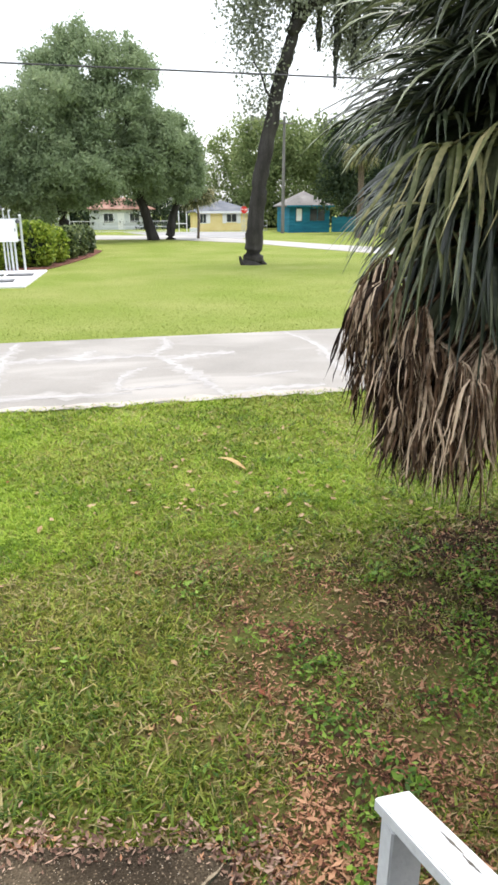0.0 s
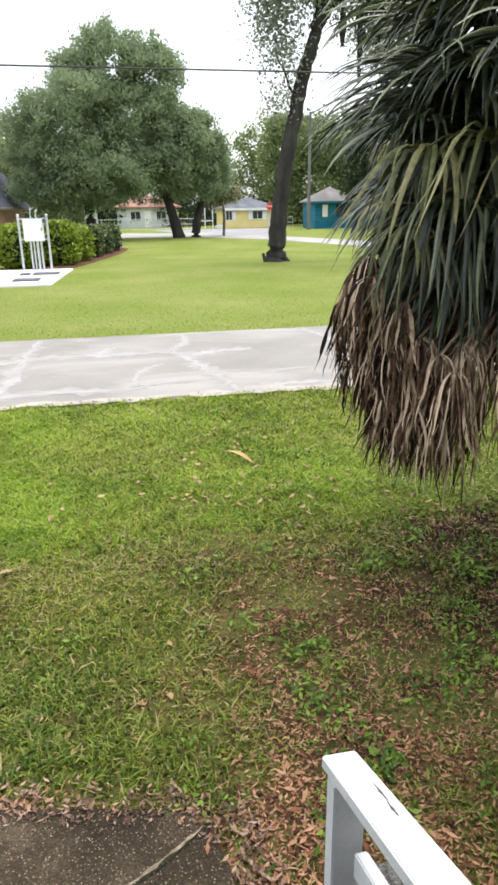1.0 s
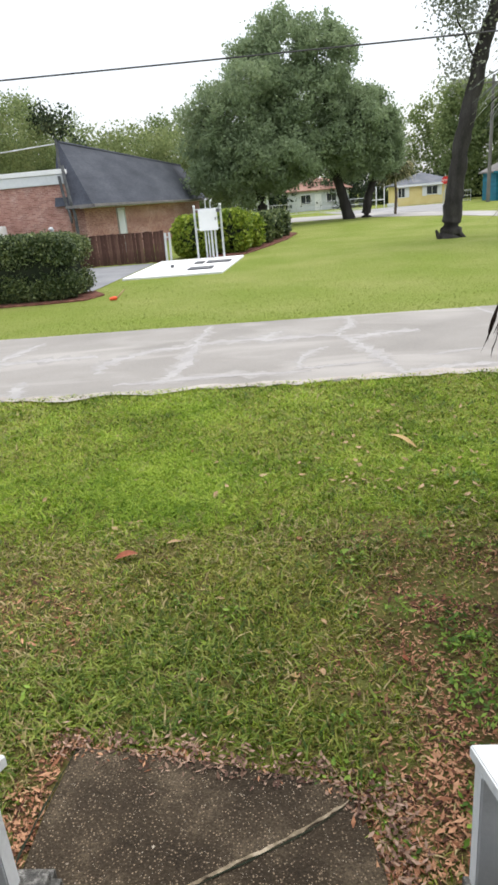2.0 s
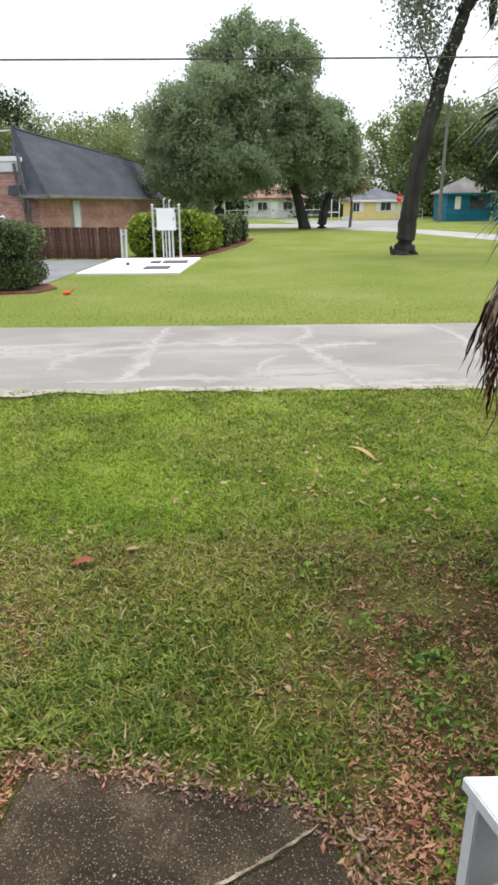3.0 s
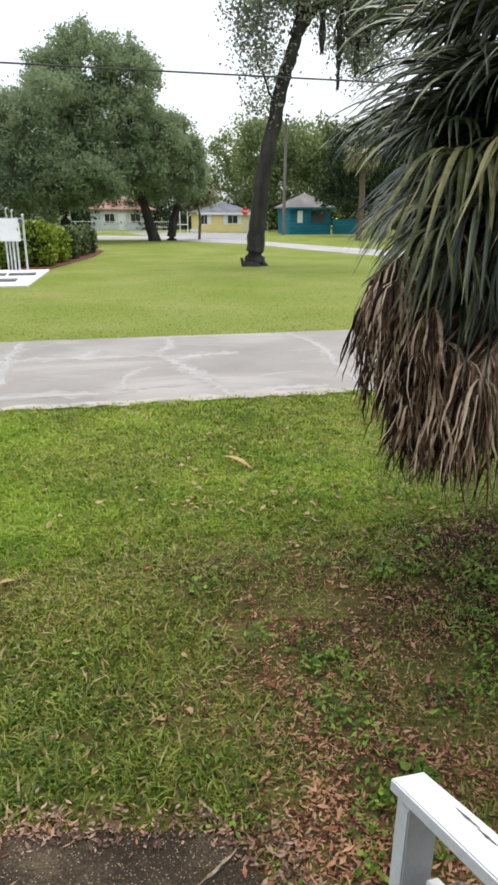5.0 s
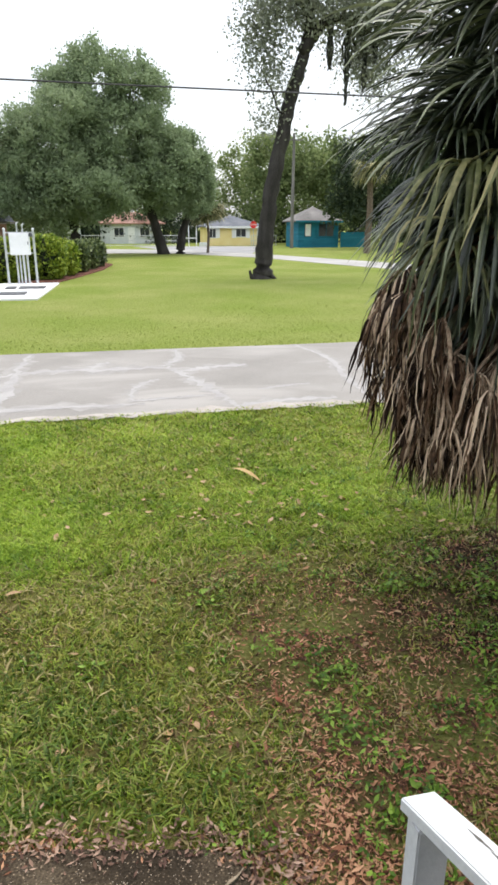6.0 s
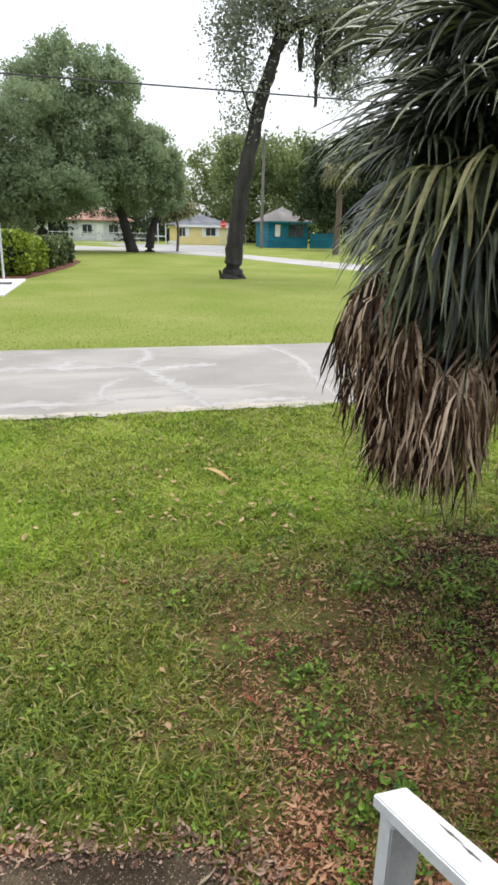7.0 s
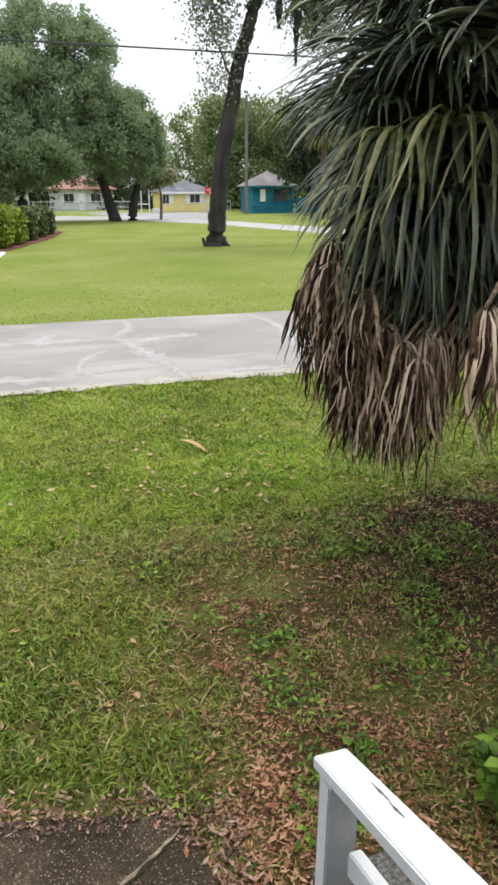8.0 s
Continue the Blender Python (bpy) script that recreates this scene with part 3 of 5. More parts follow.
# ---- palm beside the steps ----
def frond(hub, axis_dir, radius, droop, spread, count, seed, width=0.025, fold=0.25, curl=0.0, lift=0.0, knee=0.0):
    """A fan leaf: ribbons that radiate from the hub in a plane round axis_dir, each bending down under its weight."""
    rs = np.random.RandomState(seed)
    ax = np.array(axis_dir, float)
    ax /= np.linalg.norm(ax)
    up = np.array((0, 0, 1.0))
    side = np.cross(ax, up)
    if np.linalg.norm(side) < 0.2:
        side = np.array((rs.normal(), rs.normal(), 0))
    side /= np.linalg.norm(side)
    nrm = np.cross(side, ax)
    verts, faces = [], []
    steps_n = 8
    for i in range(count):
        a = radians(spread) * (2 * (i + 0.5) / count - 1) + rs.normal() * 0.03
        d = ax * math.cos(a) + side * math.sin(a) + nrm * (fold * (abs(math.sin(a)) * 0.6 + (0.09 if i % 2 else -0.09)) + lift)
        d /= np.linalg.norm(d)
        ln = radius * (1.0 - 0.28 * abs(a) / radians(max(spread, 1))) * rs.uniform(0.6 if knee else 0.78, 1.08)
        g = droop * rs.uniform(0.6, 1.5)
        p = np.array(hub, float) + d * 0.03
        w_dir = np.cross(d, nrm)
        w_dir /= np.linalg.norm(w_dir) + 1e-9
        wide = width * (rs.uniform(0.75, 1.15) if curl < 1 else rs.uniform(0.3, 1.3))
        twist = rs.normal() * 0.5 + curl * rs.normal()
        base = len(verts)
        for k in range(steps_n + 1):
            s = k / steps_n
            w = wide * min(1.0, 0.30 + 2.2 * s) * (1 - s ** 2.2) + 0.0015
            b = np.cross(w_dir, d)
            th = twist * s
            wd = w_dir * math.cos(th) + b * math.sin(th)
            nn = np.cross(wd, d)
            verts += [p - wd * w / 2, p + nn * w * 0.28, p + wd * w / 2]
            d = d + np.array((rs.normal() * 0.05 * (1 + curl), rs.normal() * 0.05 * (1 + curl), -g * (3.0 * math.exp(-((s - knee) / 0.2) ** 2) if knee else 0.15 + 1.3 * s ** 1.5) / steps_n * 2.4))
            if curl > 1:
                d = d + np.array((0, 0, -0.22))
            d /= np.linalg.norm(d)
            w_dir = w_dir - d * np.dot(w_dir, d)
            w_dir /= np.linalg.norm(w_dir) + 1e-9
            p = p + d * ln / steps_n
        for k in range(steps_n):
            o = base + 3 * k
            faces += [(o, o + 1, o + 4, o + 3), (o + 1, o + 2, o + 5, o + 4)]
    return np.array(verts), np.array(faces)


def petiole(a, b, sag, r=0.014):
    a, b = Vector(a), Vector(b)
    mid = (a + b) / 2 + Vector((0, 0, sag))
    pts = [a.lerp(mid, t).lerp(mid.lerp(b, t), t) for t in (0, 0.25, 0.5, 0.75, 1)]
    return tube(pts, [r * 1.6, r * 1.2, r, r * 0.9, r * 0.7], 5)


PALM = (2.9, 3.0)


def palm():
    t = thing("cabbage_palm", "shaggy cabbage palm with green fans and a skirt of dead fronds", "palm tree")
    cx, cy = PALM
    line = [(cx + 0.05, cy, -0.1), (cx, cy, 0.8), (cx - 0.03, cy - 0.02, 1.6), (cx, cy, 2.7)]
    part("trunk", tube(smooth_line(line, 8, 0.012, 5), list(np.linspace(0.2, 0.16, 25) + 0.02 * np.sin(np.arange(25) * 2.1)), 14), M["palm_trunk"], t)
    crown = (cx, cy, 2.6)
    rs = np.random.RandomState(14)
    count = [0]

    def leaf(hub, way, radius, droop, spread, ribbons, look_of, width, knee=0.0, dead=False, curl=0.0, fold=0.25):
        count[0] += 1
        v, f = frond(hub, way, radius, droop, spread, ribbons, 100 + count[0], width=width, knee=knee, curl=curl, fold=fold)
        stem = part("dead_stalk" if dead else "frond_stalk", petiole(crown, hub, 0.10, 0.012), M["frond_dead" if dead else "frond_old"], t)
        mesh_object("dead_fan_leaf" if dead else "fan_leaf", v, f, M[look_of], stem, "withered grey-brown hanging fan leaf" if dead else "")

    # broad arching fans whose ribbons bend over and hang: hub, way, radius, ribbons
    for x, y, z, dx, dy, dz, r, n in (
            (1.54, 2.68, 2.38, -0.80, -0.40, 0.30, 0.74, 13), (1.74, 2.60, 2.42, -0.40, -0.75, 0.32, 0.84, 14), (2.04, 2.58, 2.42, -0.05, -0.85, 0.34, 0.95, 15),
            (1.50, 2.74, 2.08, -0.80, -0.35, 0.22, 0.62, 14), (2.35, 2.48, 2.40, 0.20, -0.85, 0.34, 0.95, 15)):
        leaf((x, y, z), (dx, dy, dz), r, 0.85, 72, n, "frond_old", 0.029, rs.uniform(0.22, 0.34))
    leaf((1.52, 2.60, 2.37), (-0.95, -0.10, 0.16), 0.40, 1.5, 22, 4, "frond_old", 0.022, 0.72)
    leaf((1.48, 2.66, 2.18), (-0.95, 0.05, 0.0), 0.46, 0.9, 20, 3, "frond_old", 0.022, 0.6)
    # green fans hanging below and behind them
    for x, y, z, dx, dy, r in (
            (1.68, 2.74, 2.16, -0.50, -0.65, 0.80), (1.88, 2.70, 2.18, -0.20, -0.80, 0.84), (2.12, 2.64, 2.20, 0.05, -0.80, 0.84), (1.62, 2.82, 1.98, -0.65, -0.45, 0.62),
            (1.78, 2.80, 1.98, -0.30, -0.70, 0.72), (2.02, 2.74, 2.00, 0.0, -0.80, 0.74), (2.28, 2.66, 2.02, 0.15, -0.80, 0.74), (1.90, 2.86, 1.82, -0.25, -0.70, 0.62), (2.18, 2.80, 1.84, 0.1, -0.8, 0.6)):
        leaf((x, y, z), (dx, dy, 0.25), r, 0.95, 76, 20, "frond", 0.026, rs.uniform(0.20, 0.34))
    # fans spread over the lawn, higher up
    for x, y, z, dx, dy, dz, r, d in (
            (1.62, 2.80, 2.74, -0.95, -0.10, 0.12, 0.62, 0.8), (1.60, 2.92, 2.54, -0.95, 0.10, -0.10, 0.58, 0.8), (1.64, 2.98, 2.32, -0.90, 0.10, -0.35, 0.58, 0.7), (1.74, 2.68, 2.98, -0.85, -0.20, 0.25, 0.74, 0.7),
            (1.70, 3.12, 2.64, -0.90, 0.35, 0.0, 0.66, 0.8), (1.66, 3.10, 2.16, -0.80, 0.20, -0.60, 0.55, 0.7), (1.92, 2.56, 2.92, -0.45, -0.70, 0.20, 0.66, 1.0), (2.16, 2.50, 2.86, -0.05, -0.85, 0.20, 0.66, 1.1),
            (1.76, 2.62, 2.70, -0.65, -0.55, 0.10, 0.56, 1.0), (2.40, 2.44, 2.86, 0.2, -0.85, 0.25, 0.7, 1.1)):
        leaf((x, y, z), (dx, dy, dz), r, d, 88, 30, "frond", 0.027)
    # the round of the crown, tier over tier
    for tier, (z, out, rise, n) in enumerate(((2.35, 0.95, -0.15, 14), (2.70, 1.05, 0.15, 18), (3.05, 1.05, 0.45, 18), (3.40, 0.75, 0.9, 10), (3.60, 0.35, 2.0, 5))):
        for i in range(n):
            a = math.tau * (i + 0.5 * tier) / n + rs.uniform(-0.12, 0.12)
            if tier == 0 and -2.9 < math.remainder(a, math.tau) < -1.2:
                continue
            x, y = cx + out * math.cos(a), cy + out * math.sin(a)
            if x < 1.95 and y > 2.9 and tier == 0:
                continue
            leaf((x, y, z + rs.uniform(-0.1, 0.1)), (math.cos(a), math.sin(a), rise), 0.88, 0.75, 100, 26, "frond", 0.046)
    # fans behind these, filling the side over the walk
    for i in range(64):
        k = (i * 0.618) % 1
        x, z = 1.78 + 0.95 * k, 1.55 + 1.6 * (i + 0.5) / 64
        leaf((x, 2.95 + rs.uniform(-0.08, 0.45), z), (-0.6 + 0.3 * rs.normal(), -0.45 + 0.3 * rs.normal(), rs.uniform(-0.5, 0.2)), 0.62, 1.0, 95, 24, "frond", 0.05)
    # old fans packed round the trunk in the shade of the crown
    for i in range(64):
        a = math.tau * i / 64 * 3.02
        z = 2.55 - 0.9 * rs.rand()
        out = rs.uniform(0.30, 0.72)
        leaf((cx + out * math.cos(a), cy + out * math.sin(a), z), (math.cos(a), math.sin(a), 0.0), 0.75, 1.3, 95, 20, "frond" if i % 3 else "frond_dead", 0.055, 0.25)
    # the skirt of dead fans: full tufts beside the walk, wider ribbons round the rest
    def tuft(x, y, z, length, ribbons, width):
        d = np.array((x - cx - 0.6, (y - cy - 0.5) * 1.6, 0))
        d /= np.linalg.norm(d)
        turn = rs.normal() * 0.45
        way = (d[0] - turn * d[1], d[1] + turn * d[0], rs.uniform(-0.35, 0.15))
        leaf((x, y, z), way, length, 1.5, 80, ribbons, "frond_dead", width, rs.uniform(0.08, 0.3), True, 3.2, 0.7)
    for i in range(56):
        k = (i * 0.618) % 1
        x = 1.31 + 0.42 * k ** 1.1
        y = 2.80 - 0.22 * k + rs.uniform(-0.05, 0.28)
        top = np.interp(x, [1.27, 1.36, 1.5, 1.71], [2.04, 1.98, 1.70, 1.40])
        low = np.interp(x, [1.27, 1.32, 1.40, 1.48, 1.71], [1.30, 1.12, 0.96, 0.84, 0.72])
        z = low + (top - low) * rs.uniform(0.35, 1.0)
        tuft(x, y, z, min(z - low + 0.06, 0.50) * rs.uniform(0.75, 1.05), 24, 0.017)
    for dx, dz, n in ((0.0, 0.0, 24), (0.06, 0.04, 20), (-0.07, -0.10, 20), (0.03, -0.16, 20)):
        leaf((1.72 + dx, 2.64 + dx, 1.53 + dz), (-0.35, -0.75, 0.1), 0.86 + dz, 1.5, 80, n, "frond_dead", 0.021, 0.10, True, 2.4, 0.7)
    for i in range(9):
        tuft(1.80 + 0.045 * i, 2.72 + rs.uniform(-0.05, 0.15), 1.58 + rs.uniform(-0.08, 0.08), 0.46, 10, 0.020)
    for i in range(10):
        tuft(1.67 + 0.06 * i, 2.16 + rs.uniform(-0.04, 0.10), 1.82 + rs.uniform(-0.22, 0.06), 0.66, 20, 0.022)
    # Unseen back and right tufts, lengthened to keep low sky light off the ground.
    for i in range(34):
        a = radians(-50 + 215 * i / 33) + rs.normal() * 0.04
        tuft(cx + 0.95 * math.cos(a), cy + 0.95 * math.sin(a), 2.2 - 0.55 * rs.rand(), 1.4 if a < radians(96) else 0.75, 24, 0.05)
    return t


palm()


# ---- trees ----
def tree(name, label, trunk, radii, limbs, lobes, leaves, leaf_size, leaf_mat, seed, clump=0.5, shell=0.5, long=1.6, down=0.2):
    """trunk: points; limbs: (points, first radius, last radius); lobes: the crown's masses."""
    rs = np.random.RandomState(seed)
    t = thing(name, label, "tree")
    line = smooth_line(trunk, 6, 0.03, seed)
    rr = np.interp(np.linspace(0, 1, len(line)), np.linspace(0, 1, len(radii)), radii)
    tr = part("trunk", tube(line, list(rr * (1 + 0.05 * np.sin(np.arange(len(line)) * 1.7))), 14), M["bark"], t, smooth=True)
    for pts, a, b in limbs:
        ln = smooth_line(pts, 5, 0.04, seed + 1)
        part("limb", tube(ln, list(np.linspace(a, b, len(ln))), 8), M["bark"], tr, smooth=True)
    c = lobes_points(lobes, leaves, rs, shell, clump)
    v, f = leaf_cloud(c, leaf_size * rs.uniform(0.6, 1.4, len(c)), rs, long, down)
    mesh_object("crown", v, f, leaf_mat, t)
    return t


def leaning_tree():
    x, y = 6.88, 28.6
    line = [(x, y, -0.2), (x + 0.06, y, 0.6), (x + 0.26, y, 2.7), (x + 0.50, y, 4.2), (x + 0.86, y, 5.8), (x + 1.16, y, 7.2), (x + 1.55, y, 8.3), (x + 1.75, y, 9.2), (x + 1.95, y + 0.1, 10.4), (x + 2.4, y + 0.2, 13), (x + 2.9, y, 15.5)]
    limbs = [([(x + 1.6, y, 8.75), (x + 2.1, y - 0.1, 9.5), (x + 2.7, y - 0.2, 9.95), (x + 3.6, y - 0.3, 10.05), (x + 5.1, y - 0.5, 10.35), (x + 7.5, y - 0.6, 10.9)], 0.27, 0.07),
             ([(x + 3.6, y - 0.3, 10.0), (x + 4.0, y + 0.4, 9.0), (x + 4.7, y + 0.8, 8.3)], 0.08, 0.03),
             ([(x + 1.9, y + 0.1, 10.0), (x + 1.0, y + 0.4, 11.0), (x - 0.2, y + 0.6, 11.6)], 0.12, 0.03),
             ([(x + 0.9, y + 0.1, 6.0), (x + 0.3, y - 0.4, 7.2), (x - 0.2, y - 0.6, 7.9)], 0.06, 0.02),
             ([(x + 2.4, y + 0.2, 12.5), (x + 3.8, y, 14), (x + 5.2, y, 15)], 0.14, 0.04)]
    lobes = [(x + 0.1, y, 9.4, 0.9, 1.2, 1.2), (x + 0.9, y, 11.2, 1.6, 1.6, 1.0), (x + 0.2, y - 0.3, 7.9, 0.7, 0.9, 0.6), (x + 3.6, y - 0.2, 10.4, 1.8, 1.5, 0.8), (x + 4.3, y + 0.4, 9.0, 1.3, 1.2, 0.7), (x + 5.8, y - 0.4, 10.2, 1.8, 1.6, 1.3),
             (x + 2.4, y, 12.4, 1.6, 1.6, 1.0), (x + 1.9, y + 0.2, 10.2, 1.1, 1.2, 0.9), (x + 0.4, y, 6.3, 0.4, 0.5, 0.6), (x + 4.9, y + 0.2, 8.2, 1.0, 1.0, 0.8)]
    t = tree("leaning_oak", "tall dark-trunked leaning oak with sparse pale foliage on the lawn", line, [0.52, 0.40, 0.335, 0.315, 0.295, 0.275, 0.25, 0.2, 0.17, 0.13, 0.08], limbs, lobes, 30000, 0.085, M["oak_leaf_light"], 11, clump=0.7, shell=0.95)
    rs = np.random.RandomState(4)
    for (mx, my, mz, ln, w) in ((x + 3.4, y - 0.3, 9.9, 2.9, 0.30), (x + 4.15, y - 0.3, 9.8, 2.3, 0.36), (x + 2.7, y - 0.2, 9.6, 1.3, 0.25), (x + 4.6, y - 0.3, 9.8, 1.2, 0.3)):
        n = 260
        s = rs.rand(n) ** 0.8
        r = w * (1 - s) ** 0.7 * (0.65 + 0.35 * np.sin(s * 6 + mx * 3)) + 0.02
        a = rs.rand(n) * math.tau
        c = np.stack([mx + r * np.cos(a) * rs.rand(n), my + r * np.sin(a) * rs.rand(n), mz - s * ln], -1)
        v, f = leaf_cloud(c, 0.10 * rs.uniform(0.6, 1.3, n), rs, 3.5, 4.0)
        mesh_object("moss_tuft", v, f, M["moss"], t, "grey hanging moss")
    bm = tube([(x - 0.35, y - 0.2, -0.1), (x - 0.52, y - 0.25, 0.12), (x - 0.60, y - 0.27, 0.36)], [0.16, 0.09, 0.05], 8)
    part("root_stub", bm, M["bark"], t)
    bm = tube([(x + 0.25, y - 0.1, 0.25), (x + 0.45, y - 0.15, 0.05), (x + 0.62, y - 0.2, -0.05)], [0.18, 0.12, 0.05], 8)
    part("root", bm, M["bark"], t)
    return t


leaning_tree()


def lawn_oaks():
    # three old oaks whose crowns run into one another at the far side of the lawn
    a = tree("oak_tree", "broad dense oak with forked dark trunk beyond the lawn", [(5.3, 56.4, -0.2), (4.9, 56.4, 1.5), (4.4, 56.3, 3.2), (3.9, 56, 6), (3.5, 56, 11)], [0.52, 0.40, 0.34, 0.28, 0.1],
             [([(4.4, 56.3, 3.2), (5.6, 56, 5), (7.5, 56, 7.5)], 0.25, 0.06), ([(4.1, 56.2, 4.5), (2.0, 56, 6.5), (0.5, 55, 8.5)], 0.25, 0.06)],
             [(0.5, 56, 12.0, 2.9, 3, 2.3), (3.5, 56, 11.3, 2.6, 2.6, 2.2), (0.3, 56, 14.1, 1.7, 1.6, 1.1), (3.2, 56, 13.6, 1.5, 1.6, 1.0), (5.0, 56, 11.9, 1.3, 1.4, 1.3), (4.7, 56, 13.0, 1.2, 1.2, 0.8), (0.6, 56, 14.9, 0.7, 0.8, 0.5), (-1.0, 56, 14.0, 0.9, 1.0, 0.7), (2.5, 56, 8.2, 4.2, 4, 3.0), (5.4, 55.5, 6.2, 2.6, 2.8, 2.4), (1.5, 55, 5.0, 3.2, 3, 1.7), (-1.8, 55.5, 11.4, 1.9, 2, 1.8)], 80000, 0.13, M["hazy_oak_leaf"], 31, clump=0.34)
    b = tree("oak_tree", "rounded dense oak standing beyond the lawn", [(6.7, 57.0, -0.2), (6.9, 57, 1.4), (7.4, 57, 3.0), (7.8, 57, 5.2), (8.0, 57, 9)], [0.42, 0.34, 0.27, 0.2, 0.1],
             [([(7.4, 57, 3), (8.8, 57, 4.6), (10, 57, 6)], 0.18, 0.05)],
             [(7.1, 57, 6.2, 2.3, 2.6, 2.5), (6.4, 57, 8.2, 1.9, 2, 1.4), (8.3, 56.6, 4.6, 1.3, 1.6, 1.3), (5.4, 57, 4.6, 2, 2, 1.4), (8.1, 57, 6.9, 1.2, 1.4, 1.2), (7.0, 56.4, 3.7, 2.0, 1.8, 0.9)], 42000, 0.13, M["hazy_oak_leaf"], 32, clump=0.32)
    c = tree("oak_tree", "greyish feathery oak beyond the building corner", [(-1.7, 53.5, -0.2), (-1.6, 53.5, 2), (-2.0, 53.5, 5), (-2.2, 53.5, 9)], [0.42, 0.35, 0.28, 0.1],
             [([(-1.7, 53.5, 4), (-4, 53, 6), (-6.2, 53, 8)], 0.18, 0.05)],
             [(-3.2, 53.5, 7.4, 3.2, 3.2, 3.0), (-1.6, 53, 9.4, 2.6, 2.6, 1.9), (-5.4, 53.5, 6.0, 1.9, 2, 2.3), (-0.6, 52.8, 5.2, 3.6, 3, 2.2), (-3.8, 53, 3.9, 3.4, 2.6, 1.3), (-7.3, 53.5, 8.2, 0.9, 1, 0.6), (-4.8, 53.5, 9.2, 1.1, 1.2, 1.1), (-2.6, 52.6, 3.0, 2.8, 2, 1.1)], 66000, 0.125, M["hazy_oak_leaf"], 33, clump=0.32)
    return a, b, c


lawn_oaks()


def small_palm(x, y, h, seed, r=0.2):
    t = thing("distant_palm", "small cabbage palm with drooping yellow-green fans", "palm tree")
    part("trunk", tube([(x, y, -0.1), (x + 0.1, y, h * 0.5), (x, y, h)], [1.1 * r, r, 0.9 * r], 8), M["palm_trunk"], t)
    rs = np.random.RandomState(seed)
    for i in range(38):
        a = i * 2.4
        d = (math.cos(a), math.sin(a), rs.uniform(-0.5, 1.1))
        hub = (x + d[0] * 0.7, y + d[1] * 0.7, h + 0.2 + d[2] * 0.5)
        v, f = frond(hub, d, 1.4, 1.7, 90, 16, seed + i, width=0.10)
        mesh_object("fan_leaf", v, f, M["frond_old"], t)
    return t


small_palm(9.3, 58.5, 2.9, 50, 0.12)
small_palm(22.6, 55.2, 6.2, 70, 0.28)


def woods():
    """The belt of trees behind the houses."""
    rs = np.random.RandomState(77)

    def belt(lobes, n, size, mat, label, name="far_woods"):
        c = lobes_points(lobes, n, rs, 0.5, 0.6)
        v, f = leaf_cloud(c, size * rs.uniform(0.6, 1.5, len(c)), rs, 1.5, 0.2)
        return tagged(mesh_object(name, v, f, mat), label, "trees", kind="stuff")
    green = []
    for x in np.arange(-75, 75, 5.5):
        h = 11.5 + 1.2 * math.sin(x * 0.31) + rs.uniform(-0.8, 1.2) + 2.5 * np.clip((x - 22) / 8, 0, 1)
        y = 104 + rs.uniform(-5, 6)
        green += [(x, y, h * 0.78, 4.6, 4, h * 0.3), (x + rs.uniform(-2, 2), y - 2, h * 0.42, 4.8, 4, h * 0.42)]
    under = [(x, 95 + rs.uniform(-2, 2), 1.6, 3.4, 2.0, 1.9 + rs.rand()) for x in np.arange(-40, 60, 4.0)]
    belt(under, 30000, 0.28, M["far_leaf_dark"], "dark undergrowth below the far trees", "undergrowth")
    belt(green, 150000, 0.26, M["far_leaf"], "belt of green woodland behind the houses")
    dark = [(22.5, 88, 9.4, 4.0, 3, 3.6), (28.5, 86, 9.8, 3.4, 3, 3.4), (25, 87, 5, 6, 3, 4.5), (33, 84, 8, 4.5, 3, 5)]
    belt(dark, 26000, 0.24, M["far_leaf"], "dark green trees behind the blue house")
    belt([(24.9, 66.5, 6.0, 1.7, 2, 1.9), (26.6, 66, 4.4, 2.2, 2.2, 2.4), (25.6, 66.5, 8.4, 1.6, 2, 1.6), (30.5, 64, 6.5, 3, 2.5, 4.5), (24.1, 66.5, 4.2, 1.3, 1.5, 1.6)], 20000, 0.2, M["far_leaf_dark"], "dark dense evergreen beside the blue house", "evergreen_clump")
    west = []
    for x in np.arange(-44, -4, 4.2):
        h = np.interp(x, [-30, -28, -24, -20.5, -17.5, -14.7, -12.9, -10], [14, 13.6, 12.4, 9.6, 10.3, 9.3, 10.2, 9.0]) + rs.uniform(-0.4, 0.4)
        west += [(x, 72 + rs.uniform(-3, 3), h * 0.7, 3.6, 3, h * 0.32), (x + 1, 70, h * 0.4, 3.6, 3, h * 0.38)]
    west += [(-23.5, 62, 9.0, 3.0, 3, 2.6), (-28, 62, 8.5, 3.5, 3, 3.5)]
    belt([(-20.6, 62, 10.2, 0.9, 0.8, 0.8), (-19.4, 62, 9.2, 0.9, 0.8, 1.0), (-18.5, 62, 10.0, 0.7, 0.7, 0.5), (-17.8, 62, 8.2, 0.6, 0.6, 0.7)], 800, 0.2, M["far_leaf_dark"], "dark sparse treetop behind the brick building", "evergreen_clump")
    belt(west, 120000, 0.16, M["far_leaf"], "leafy trees behind the brick building")


woods()


